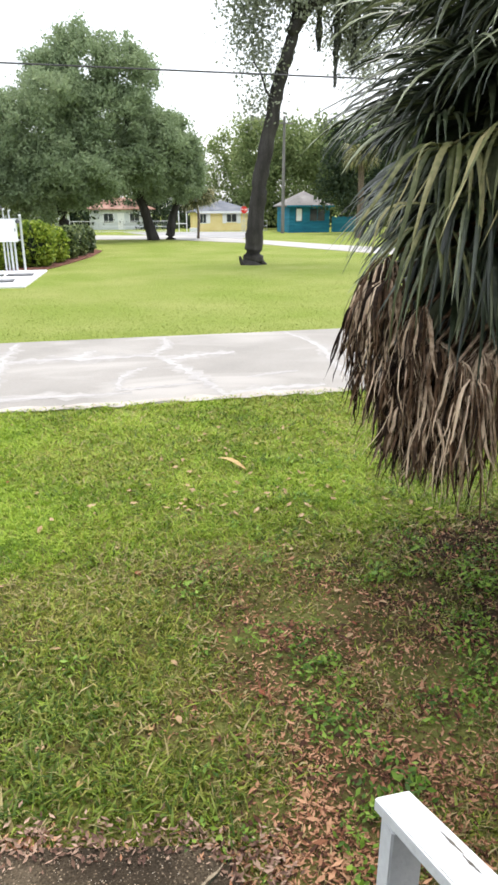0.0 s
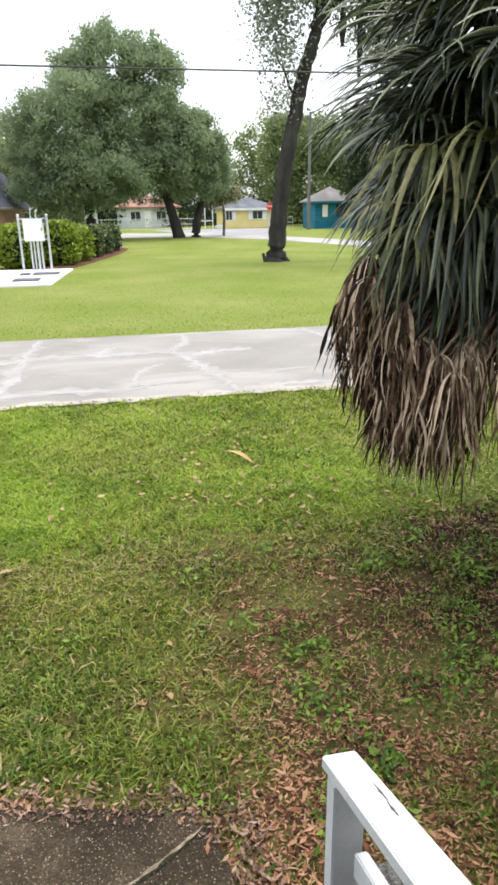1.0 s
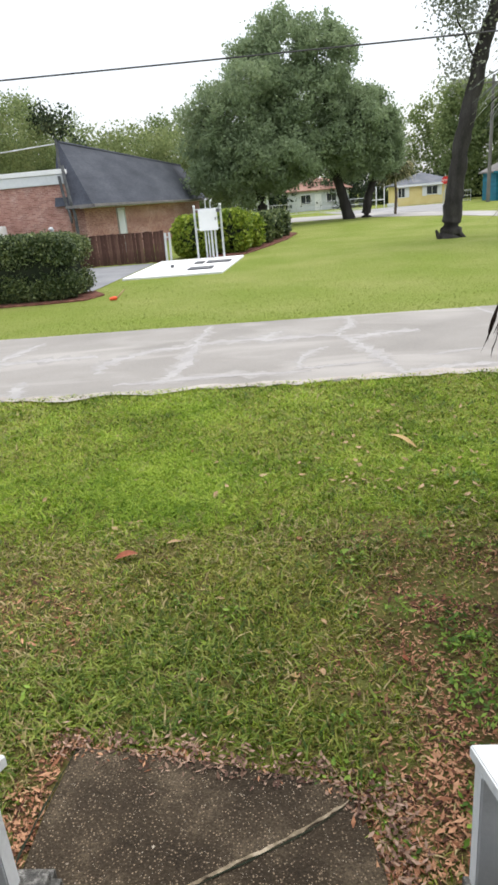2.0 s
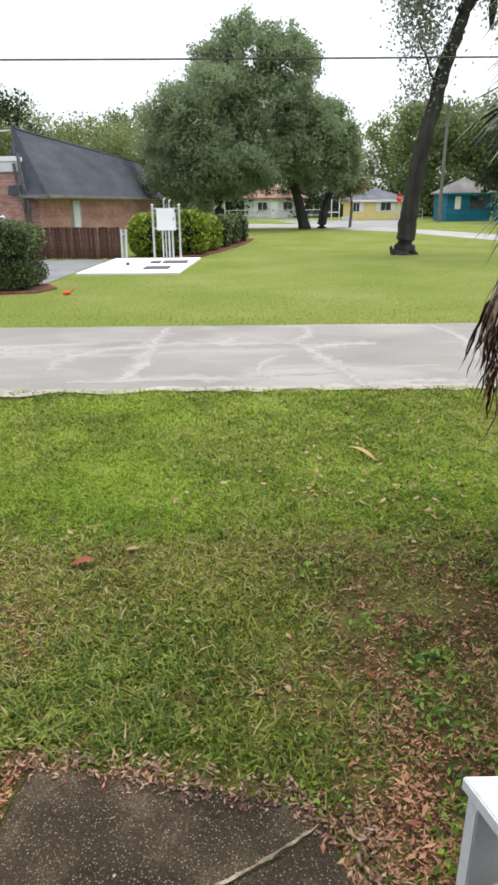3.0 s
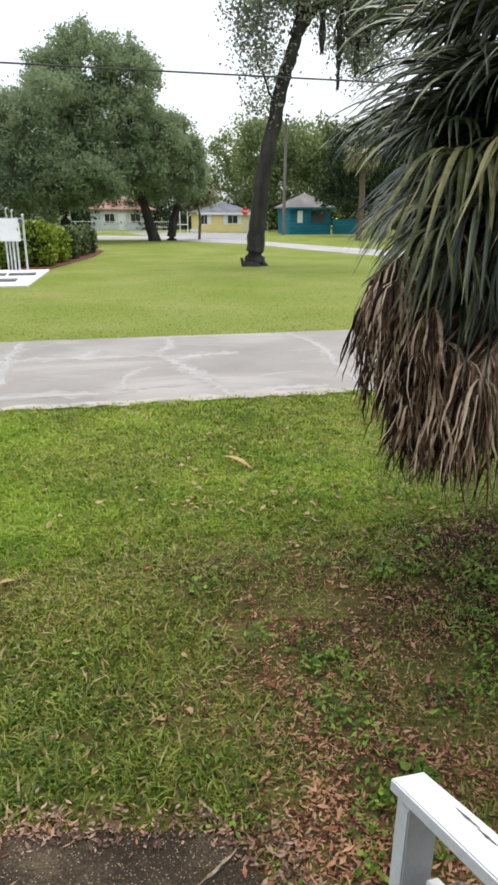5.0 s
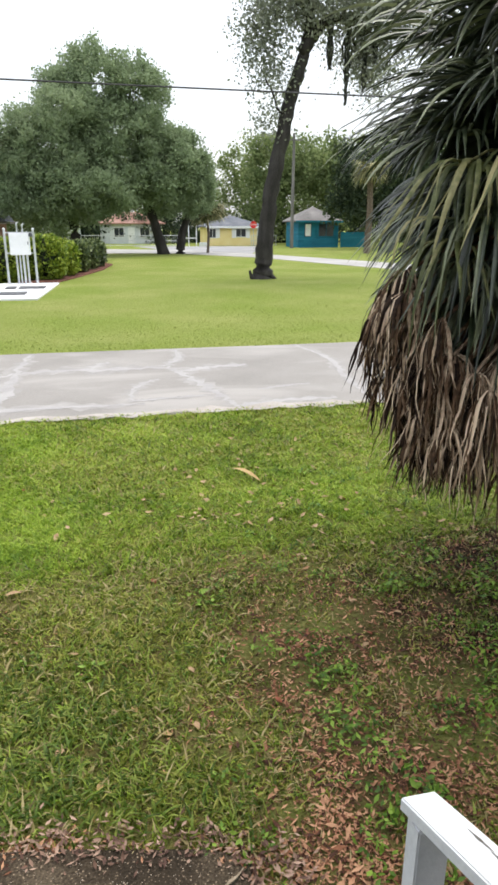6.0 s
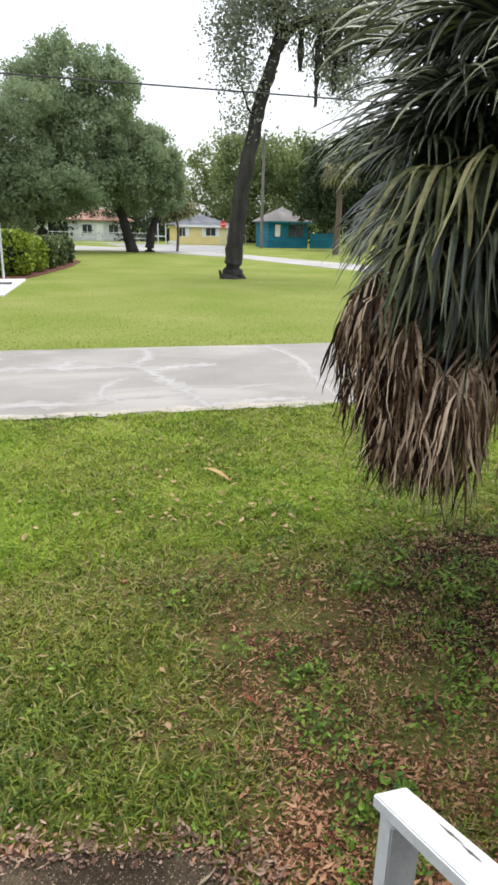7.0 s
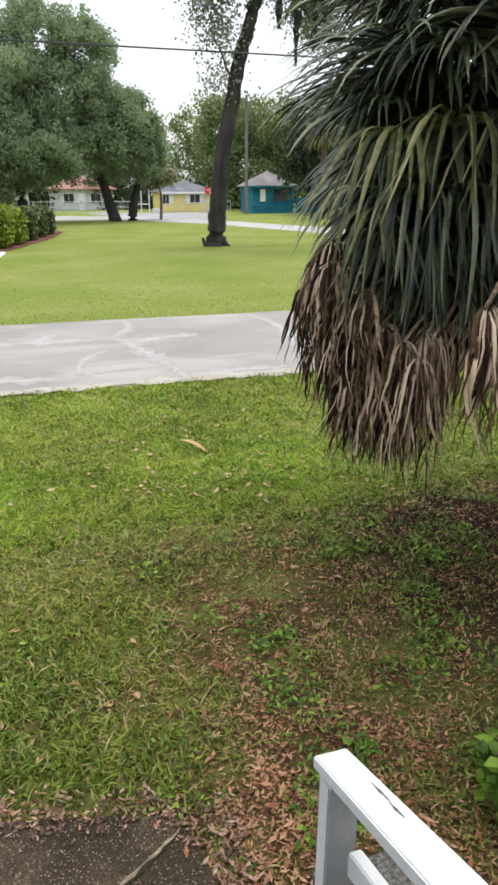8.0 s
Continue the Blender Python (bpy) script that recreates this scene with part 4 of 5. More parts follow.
# ---- hedges ----
def clipped(name, label, lobes, n, size, mat, seed, core=0.86):
    rs = np.random.RandomState(seed)
    t = thing(name, label, "hedge")
    # Solid dark lumps behind the leaves, painted as the shade within the hedge.
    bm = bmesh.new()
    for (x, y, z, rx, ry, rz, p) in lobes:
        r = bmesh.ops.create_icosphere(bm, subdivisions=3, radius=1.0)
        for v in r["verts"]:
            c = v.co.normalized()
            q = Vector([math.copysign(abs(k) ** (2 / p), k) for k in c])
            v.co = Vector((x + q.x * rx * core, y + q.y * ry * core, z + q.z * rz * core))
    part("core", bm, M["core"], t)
    w = np.array([l[3] * l[4] + l[4] * l[5] + l[3] * l[5] for l in lobes])
    L = np.array(lobes)[rs.choice(len(lobes), size=n, p=w / w.sum())]
    d = rs.normal(size=(n, 3))
    d /= np.linalg.norm(d, axis=1)[:, None]
    q = np.sign(d) * np.abs(d) ** (2 / L[:, 6:7])
    c = L[:, :3] + q * L[:, 3:6] * rs.uniform(0.88, 1.04, (n, 1))
    c = c + rs.normal(size=c.shape) * 0.03
    c[:, 2] = np.maximum(c[:, 2], 0.03)
    v, f = leaf_cloud(c, size * rs.uniform(0.6, 1.4, n), rs, 1.7, 0.0)
    mesh_object("foliage", v, f, mat, t)
    return t


clipped("box_hedge", "dark green clipped hedge beside the drive", [(-9.6, 18.0, 0.86, 4.2, 0.95, 0.86, 6.0), (-6.5, 18.0, 0.84, 1.05, 0.95, 0.84, 4.0)], 75000, 0.042, M["hedge"], 41)
clipped("shrub", "yellow-green rounded shrub behind the white slab", [(-3.7, 28.9, 0.85, 0.95, 0.85, 0.85, 3.0)], 5000, 0.09, M["hedge_yellow"], 42)
clipped("shrub", "yellow-green rounded shrub behind the white board", [(-2.2, 29.6, 0.9, 0.85, 0.9, 0.9, 3.0)], 5000, 0.09, M["hedge_yellow"], 43)
for i, (x, y, h) in enumerate(((-1.9, 32.0, 1.55), (-1.45, 34.4, 1.5), (-1.0, 36.8, 1.45), (-0.6, 39.2, 1.45))):
    clipped("shrub", "rounded green shrub in the row along the mulch bed", [(x, y, h / 2, 1.0, 1.15, h / 2, 3.2)], 4000, 0.10, M["hedge"] if i > 0 else M["hedge_yellow"], 44 + i)
tagged(part("mulch_bed", prism([(-3.2, 27.8), (-1.7, 27.9), (-0.9, 31), (0.2, 36), (0.8, 41), (0.4, 42.5), (-2.6, 42), (-3.4, 34)], -0.05, 0.05, 0.02), M["mulch"]), "red mulch bed along the shrubs", "mulch", kind="structure")
tagged(part("mulch_bed", prism([(-16, 16.75), (-9, 16.72), (-6.2, 16.78), (-5.2, 17.0), (-4.9, 17.9), (-5.4, 18.8), (-16, 18.85)], -0.05, 0.04, 0.02), M["mulch"]), "red mulch bed under the clipped hedge", "mulch", kind="structure")


# ---- lift station on its white slab ----
def lift_station():
    s = thing("equipment_slab", "white concrete slab with steel hatches in the lawn", "slab")
    part("slab", prism([(-5.25, 21.4), (-1.95, 21.4), (-1.6, 27.3), (-5.0, 27.3)], -0.05, 0.06, 0.015), M["white_concrete"], s)
    for x0, x1, y0, y1 in ((-3.25, -2.4, 22.5, 23.3), (-3.3, -2.95, 24.7, 25.4), (-2.85, -1.95, 24.7, 25.5)):
        h = part("hatch", box(x0, x1, y0, y1, 0.062, 0.10, 0.01), M["dark_metal"], s, "dark steel hatch")
    part("valve_cap", tube([(-4.0, 24.0, 0.06), (-4.0, 24.0, 0.16)], [0.07, 0.06], 8), M["dark_metal"], s)
    t = thing("control_panel", "white control cabinet on two steel posts with conduits below", "control panel")
    for x in (-3.42, -2.38):
        p = part("post", tube([(x, 27.1, 0.06), (x, 27.1, 2.05)], [0.045, 0.045], 10), M["grey_metal"], t)
        part("cap", tube([(x, 27.1, 2.05), (x, 27.1, 2.10)], [0.06, 0.03], 10), M["grey_metal"], p)
    for z in (1.16, 1.9):
        part("cross_rail", box(-3.38, -2.42, 27.12, 27.16, z, z + 0.05), M["grey_metal"], t)
    cab = part("cabinet", box(-3.25, -2.52, 26.9, 27.115, 1.12, 1.92, 0.015), M["white_metal"], t)
    part("door", box(-3.22, -2.55, 26.88, 26.898, 1.15, 1.89, 0.008), M["white_metal"], cab)
    part("latch", box(-2.60, -2.57, 26.86, 26.88, 1.5, 1.6, 0.004), M["dark_metal"], cab)
    part("meter", tube([(-2.47, 26.98, 1.85), (-2.47, 26.86, 1.85)], [0.08, 0.07], 12), M["dark_metal"], t, "dark round electric meter")
    for x, r in ((-3.05, 0.035), (-2.93, 0.03), (-2.80, 0.045), (-2.66, 0.04)):
        part("conduit", tube([(x, 27.02, 0.06), (x, 27.02, 1.12)], [r, r], 8), M["grey_metal"], t)
    for x, h in ((-2.95, 2.25), (-2.75, 2.2)):
        part("conduit", tube([(x, 27.05, 1.92), (x, 27.05, h), (x + 0.06, 27.05, h + 0.05)], [0.03, 0.03, 0.03], 8), M["grey_metal"], t)
    g = thing("gate_posts", "pair of grey steel gate posts at the fence end", "post")
    for x in (-4.78, -4.6):
        part("post", tube([(x, 27.45, 0), (x + 0.03, 27.45, 1.15)], [0.05, 0.05], 8), M["grey_metal"], g)
    part("latch_bar", box(-4.78, -4.58, 27.44, 27.47, 0.95, 1.0), M["grey_metal"], g)


lift_station()


# ---- brick building ----
def brick_building():
    t = thing("brick_building", "pink-brown brick building with charcoal mansard roof", "building")
    main = part("wall", box(-26, -8.6, 29.7, 58.5, 0, 2.55), M["mortar"], t, "pinkish brick wall")
    block = part("wall", box(-26, -9.15, 29.35, 29.697, 0, 3.38), M["mortar"], t, "tall brick front wall")
    # mansard skirt
    bm = bmesh.new()
    pts = [bm.verts.new(p) for p in ((-9.68, 29.15, 2.5), (-8.0, 29.15, 2.5), (-8.0, 59.0, 2.5), (-9.68, 59.0, 2.5), (-9.68, 30.6, 5.14), (-9.6, 30.6, 5.14), (-9.6, 57.2, 5.14), (-9.68, 57.2, 5.14))]
    for f in ((0, 1, 5, 4), (1, 2, 6, 5), (2, 3, 7, 6), (4, 5, 6, 7), (3, 0, 4, 7), (3, 2, 1, 0)):
        bm.faces.new([pts[i] for i in f])
    roof = part("roof", bm, M["shingle"], t, "charcoal shingle mansard roof")
    part("ridge_cap", tube([(-9.62, 30.6, 5.14), (-9.62, 57.2, 5.14)], [0.07, 0.07], 6), M["shingle"], roof)
    part("gutter", box(-8.0, -7.88, 29.1, 59.0, 2.36, 2.50, 0.02), M["brown_roof"], t, "grey eave gutter")
    part("fascia", box(-9.2, -8.0, 29.06, 29.14, 2.36, 2.50, 0.01), M["brown_roof"], t, "grey eave board")
    part("soffit", box(-8.6, -8.0, 29.16, 58.9, 2.34, 2.36), M["pale_wall"], t)
    part("parapet", box(-26, -9.17, 29.25, 29.7, 3.384, 3.78, 0.02), M["pale_wall"], block, "grey-white parapet board")
    part("coping", box(-26.05, -9.12, 29.2, 29.75, 3.784, 3.98, 0.02), M["white_metal"], block)
    pipe = tube([(-9.08, 29.2, 4.1), (-9.04, 29.15, 3.5), (-8.92, 29.1, 2.6), (-8.86, 29.2, 2.1), (-8.86, 29.25, 0.1)], [0.07] * 5, 8)
    part("downpipe", pipe, M["dark_metal"], t)
    part("downpipe", tube([(-9.3, 29.2, 3.7), (-9.22, 29.15, 3.0), (-9.05, 29.1, 2.2), (-9.05, 29.2, 1.8)], [0.06] * 4, 8), M["dark_metal"], t)
    d = part("door", box(-8.6, -8.54, 34.5, 35.6, 0.05, 2.15, 0.01), M["pale_wall"], t, "pale grey side door")
    part("frame", box(-8.6, -8.52, 35.62, 35.72, 0.05, 2.25), M["grey_metal"], d)
    part("frame", box(-8.6, -8.52, 34.38, 34.48, 0.05, 2.25), M["grey_metal"], d)
    part("lintel", box(-8.6, -8.52, 34.38, 35.72, 2.17, 2.27), M["grey_metal"], d)
    # service wires and white insulators
    part("mast", tube([(-9.45, 29.9, 3.6), (-9.45, 29.9, 5.2)], [0.05, 0.05], 6), M["dark_metal"], t)
    hinge = Matrix.Translation((-8.0, 29.15, 0))
    t.matrix_basis = hinge @ pose(0, 0, 0, 0, 0, -3) @ hinge.inverted()
    return t, main, block


building, side_wall, front_wall = brick_building()


def board_fence():
    t = thing("board_fence", "dark stained wooden board fence with worn patches", "fence")
    rs = np.random.RandomState(9)
    x = -13.0
    first = None
    while x < -4.9:
        w = 0.14
        if first is None:
            first = part("board", box(0, w, 0, 0.022, 0.0, 1.22, 0.004), M["fence"], t)
            first.location = (x, 27.5, 0.02)
        else:
            o = new("board", first.data)
            o.parent = t
            o.location = (x, 27.5 + rs.uniform(-0.006, 0.006), 0.02 + rs.uniform(-0.02, 0.02))
            o.rotation_euler = (0, rs.normal() * 0.006, 0)
        x += w + 0.006
    for z in (0.3, 0.95):
        part("rail", box(-13, -4.9, 27.53, 27.57, z, z + 0.09), M["fence"], t)
    return t


board_fence()


def utility_cabinet():
    t = thing("utility_cabinet", "white metal cabinet against the brick wall", "cabinet")
    part("body", box(-13.4, -11.95, 28.5, 29.2, 0, 1.9, 0.03), M["white_metal"], t)
    part("door", box(-13.35, -12.0, 28.48, 28.498, 0.1, 1.8, 0.01), M["white_metal"], t)
    part("handle", box(-12.15, -12.12, 28.45, 28.48, 0.9, 1.05), M["dark_metal"], t)
    l = thing("wall_lamp", "small white wall lamp on the brick front", "lamp")
    part("base", tube([(-10.0, 29.34, 1.55), (-10.0, 29.25, 1.55)], [0.08, 0.08], 10), M["white_metal"], l)
    part("globe", tube([(-10.0, 29.26, 1.35), (-10.0, 29.2, 1.45), (-10.0, 29.2, 1.6), (-10.0, 29.24, 1.68)], [0.08, 0.14, 0.14, 0.06], 10), M["white_metal"], l, smooth=True)


utility_cabinet()


# ---- houses beyond the lawn ----
def window(parent, x, y, z, w, h, frame_mat="white_metal"):
    """A window in a wall that faces the lawn."""
    t = part("window", box(x - w / 2, x + w / 2, y - 0.03, y + 0.0, z, z + h), M["glass"], parent, "dark glass window")
    b = 0.07
    for a in ((x - w / 2 - b, x - w / 2, z - b, z + h + b), (x + w / 2, x + w / 2 + b, z - b, z + h + b), (x - w / 2, x + w / 2, z + h, z + h + b), (x - w / 2, x + w / 2, z - b, z), (x - 0.02, x + 0.02, z, z + h)):
        part("frame", box(a[0], a[1], y - 0.06, y - 0.031 + 0.02, a[2], a[3]), M[frame_mat], t)
    return t


def hip_roof(x0, x1, y0, y1, z0, z1, over, mat, parent):
    bm = bmesh.new()
    x0, x1, y0, y1 = x0 - over, x1 + over, y0 - over, y1 + over
    k = min(x1 - x0, y1 - y0) / 2 * 0.98
    base = [bm.verts.new(p) for p in ((x0, y0, z0), (x1, y0, z0), (x1, y1, z0), (x0, y1, z0))]
    low = [bm.verts.new((v.co.x, v.co.y, z0 - 0.14)) for v in base]
    top = [bm.verts.new(p) for p in ((x0 + k, y0 + k, z1), (x1 - k, y0 + k, z1), (x1 - k, y1 - k, z1), (x0 + k, y1 - k, z1))]
    for i in range(4):
        j = (i + 1) % 4
        bm.faces.new((base[i], base[j], top[j], top[i]))
        bm.faces.new((low[i], low[j], base[j], base[i]))
    bm.faces.new(top)
    bm.faces.new(low[::-1])
    return part("roof", bm, mat, parent)


def yellow_house():
    t = thing("yellow_house", "pale yellow bungalow with white trim and grey hip roof", "house")
    w = part("wall", box(12.9, 19.4, 80, 87, 0, 2.1), M["yellow_wall"], t)
    r = hip_roof(12.9, 19.4, 80, 87, 2.24, 3.45, 0.4, M["grey_roof"], t)
    part("fascia", box(12.5, 19.8, 79.52, 79.59, 2.0, 2.22), M["white_metal"], r)
    window(t, 13.35, 80, 0.95, 0.7, 0.95)
    window(t, 16.75, 80, 1.05, 1.15, 0.85)
    for x in (13.98, 15.88, 17.62):
        part("shutter", box(x - 0.22, x + 0.22, 79.93, 79.98, 0.9, 1.98, 0.01), M["white_metal"], t)
    part("corner_board", box(18.7, 19.38, 79.9, 79.97, 0.1, 2.0), M["white_metal"], t)
    part("porch_steps", box(11.8, 12.85, 79.5, 80.6, 0, 0.4), M["white_concrete"], t)
    for x in (10.4, 11.3):
        part("porch_post", box(x, x + 0.1, 79.5, 79.6, 0, 2.3), M["white_metal"], t)
    part("porch_rail", box(9.4, 11.3, 79.5, 79.56, 0.85, 0.95), M["white_metal"], t)


def blue_house():
    t = thing("blue_house", "small teal blue cottage with weathered hip roof", "house")
    part("wall", box(21.5, 26.1, 72.2, 77, 0, 2.72), M["teal_wall"], t)
    hip_roof(21.5, 26.1, 72.2, 77, 2.82, 4.3, 0.4, M["brown_roof"], t)
    part("fascia", box(21.1, 26.5, 71.72, 71.79, 2.62, 2.8), M["teal_wall"], t)
    window(t, 22.6, 72.2, 1.15, 0.75, 1.35, "teal_wall")
    part("curtain", box(22.3, 22.9, 72.10, 72.14, 1.2, 2.45), M["white_metal"], t, "pale curtain")
    window(t, 24.7, 72.2, 1.2, 1.7, 1.25, "teal_wall")
    for x in (21.5, 23.6, 25.95):
        part("corner_board", box(x, x + 0.14, 72.12, 72.17, 0, 2.7), M["teal_wall"], t)
    part("skirt", box(21.5, 26.1, 72.05, 72.17, 0.0, 0.95), M["teal_wall"], t)
    f = thing("blue_fence", "teal painted solid board fence beside the cottage", "fence")
    for i in range(15):
        part("board", box(26.2 + i * 0.21, 26.2 + i * 0.21 + 0.2, 71.6, 71.64, 0.02, 1.62 + 0.03 * math.sin(i * 2.3), 0.005), M["teal_wall"], f)


yellow_house()
blue_house()


def pale_house(x, y, w, h, wall, roof, label):
    t = thing("distant_house", label, "house")
    part("wall", box(x, x + w, y, y + 6, 0, h), M[wall], t)
    hip_roof(x, x + w, y, y + 6, h + 0.1, h + 1.5, 0.5, M[roof], t)
    window(t, x + w * 0.3, y, 0.9, 1.2, 1.1)
    window(t, x + w * 0.72, y, 0.9, 1.2, 1.1)
    part("door", box(x + w * 0.5 - 0.45, x + w * 0.5 + 0.45, y - 0.05, y - 0.002, 0, 2.05), M["white_metal"], t)


pale_house(0.5, 92, 8.0, 2.5, "pale_wall", "red_roof", "pale blue-grey bungalow with red roof behind the oaks")
pale_house(-9.5, 88, 7.5, 2.4, "pale_wall", "brown_roof", "pale bungalow with brown roof in the distance")


def wire_fence(x0, x1, y, h, label):
    t = thing("chain_fence", label, "fence")
    n = int((x1 - x0) / 2.4)
    for i in range(n + 1):
        x = x0 + (x1 - x0) * i / n
        part("post", tube([(x, y, 0), (x, y, h)], [0.035, 0.035], 6), M["grey_metal"], t)
    for z in (h - 0.04, h * 0.5, 0.12):
        part("rail", tube([(x0, y, z), (x1, y, z)], [0.028, 0.028], 6), M["grey_metal"], t)
    bm = bmesh.new()
    for i in range(int((x1 - x0) / 0.22)):
        x = x0 + i * 0.22
        tube([(x, y + 0.02, 0.05), (x + 0.0, y + 0.02, h - 0.05)], [0.010, 0.010], 4, bm)
    part("mesh", bm, M["grey_metal"], t)


wire_fence(-4, 9.5, 78.5, 1.25, "low grey chain-link fence along the street")
wire_fence(17.8, 20.8, 79.0, 1.2, "low pale chain-link fence beside the yellow house")


def stop_sign(x, y):
    t = thing("stop_sign", "red octagonal stop sign on a steel post", "road sign")
    part("post", tube([(x, y, 0), (x, y, 2.9)], [0.035, 0.03], 8), M["grey_metal"], t)
    bm = tube([(x, y - 0.05, 2.34), (x, y - 0.03, 2.34)], [0.35, 0.35], 8)
    bmesh.ops.rotate(bm, verts=bm.verts[:], cent=(x, y, 2.34), matrix=Matrix.Rotation(math.pi / 8, 3, "Y"))
    p = part("plate", bm, M["red_paint"], t)
    c = bpy.data.curves.new("word", "FONT")
    c.body, c.size, c.align_x, c.align_y, c.extrude = "STOP", 0.25, "CENTER", "CENTER", 0.002
    o = new("word", c)
    c.materials.append(M["white_metal"])
    o.parent = p
    o.matrix_basis = pose(x, y - 0.054, 2.34, 90, 0, 0)


stop_sign(15.0, 65.7)


def utility_pole(x, y, h):
    t = thing("utility_pole", "grey wooden utility pole with a crossarm", "pole")
    part("shaft", tube([(x, y, -0.2), (x + 0.05, y, h)], [0.19, 0.13], 10), M["pole_wood"], t)
    part("crossarm", box(x - 0.9, x + 0.9, y - 0.16, y - 0.05, h - 0.7, h - 0.58), M["pole_wood"], t)


utility_pole(20.2, 70.2, 11.2)


def cable(name, pts, r, label, mat="cable"):
    t = tagged(part(name, tube(pts, [r] * len(pts), 6), M[mat]), label, "cable")
    return t


def span(y, z, sag, x0=-45, x1=48):
    return [(x, y, z + sag * ((x - 3) / 46) ** 2) for x in np.linspace(x0, x1, 40)]


cable("overhead_wire", span(18.0, 5.41, 0.35), 0.021, "black overhead cable crossing above the lawn")
cable("overhead_wire", span(18.0, 7.75, 0.35), 0.012, "thin upper overhead wire")
for x in (-45, 48):
    utility_pole(x, 18.16, 9.0)
cable("service_wire", [(-26, 31, 5.15), (-18, 30.5, 4.95), (-12, 30, 4.85), (-9.45, 29.85, 5.0)], 0.025, "pale sheathed service wire to the brick building", "grey_metal")


def red_marker():
    # Small unidentified orange-red and white object, built as a plastic marker.
    t = thing("plastic_marker", "small orange-red and white plastic marker on the grass", "marker")
    part("body", tube([(-4.42, 16.55, 0.05), (-4.32, 16.6, 0.06), (-4.24, 16.62, 0.06)], [0.035, 0.055, 0.04], 8), M["orange"], t)
    part("stick", tube([(-4.24, 16.6, 0.06), (-4.06, 16.75, 0.24)], [0.022, 0.016], 6), M["leaf_pale"], t)


red_marker()


# ---- lawn growth ----
def blades(pts, h, w, lean, rs):
    n = len(pts)
    a = rs.rand(n) * math.tau
    d = np.stack([np.cos(a), np.sin(a), np.zeros(n)], -1)
    b = rs.rand(n) * math.tau
    l = np.stack([np.cos(b), np.sin(b), np.zeros(n)], -1) * (lean * rs.uniform(0.3, 1.6, n) * h)[:, None]
    hh = np.stack([np.zeros(n), np.zeros(n), h], -1)
    ww = d * w[:, None] / 2
    v = np.stack([pts - ww, pts + ww, pts + l * 0.35 + hh * 0.62 + ww * 0.8, pts + l * 0.35 + hh * 0.62 - ww * 0.8, pts + l + hh * 0.9], 1).reshape(-1, 3)
    o = np.arange(n)[:, None] * 5
    f = np.concatenate([o + np.array([[0, 1, 2]]), o + np.array([[0, 2, 3]]), o + np.array([[3, 2, 4]])], 0)
    return v, f


def value_noise(x, y, s, seed):
    rs = np.random.RandomState(seed)
    g = rs.rand(64, 64)
    x, y = x * s, y * s
    i, j = np.floor(x).astype(int), np.floor(y).astype(int)
    u, v = x - i, y - j
    u, v = u * u * (3 - 2 * u), v * v * (3 - 2 * v)
    q = lambda a, b: g[a % 64, b % 64]
    return (q(i, j) * (1 - u) + q(i + 1, j) * u) * (1 - v) + (q(i, j + 1) * (1 - u) + q(i + 1, j + 1) * u) * v


def on_walk(x, y):
    far = np.interp(x, [-0.84, -0.35, 0.2, 0.36], [1.93, 1.86, 1.74, 1.6])
    return (x > -0.88) & (x < 0.36) & (y < far)


def bareness(x, y):
    """How bare and leaf-strewn the lawn is, 0 to 1."""
    n = 0.5 * value_noise(x, y, 1.3, 1) + 0.3 * value_noise(x, y, 3.1, 2) + 0.2 * value_noise(x, y, 7, 3)
    palm_side = np.clip((x - 0.15 - 0.1 * (y - 2)) / 1.1, 0, 1) * np.clip((4.3 - y) / 0.8, 0, 1)
    far_edge = np.interp(x, [-0.84, -0.35, 0.2, 0.36], [1.95, 1.88, 1.78, 1.66])
    rim = np.exp(-np.maximum(0, np.maximum(np.maximum(-0.93 - x, x - 0.5), y - far_edge)) / np.interp(x, [-0.6, 0.1, 0.6], [0.05, 0.10, 0.20]))
    worn = np.exp(-((x - 0.22) / 0.30) ** 2 - ((y - 2.45) / 0.26) ** 2) + 0.8 * np.exp(-((x - 0.80 - 0.1 * (y - 2)) / 0.14) ** 2) * np.clip((3.4 - y) / 0.6, 0, 1)
    dry_band = 0.16 * np.exp(-((y - 3.72) / 0.22) ** 2)
    near = 0.42 * worn + dry_band + 0.4 * np.exp(-((x - 2.4) / 0.7) ** 2 - ((y - 3.1) / 0.6) ** 2)
    verge = -0.32 * np.clip((y - 3.7) / 0.5, 0, 1)
    return np.clip((n - 0.47) * 1.7 + 0.46 * palm_side + 0.62 * rim + near + verge + 0.10, 0, 1)


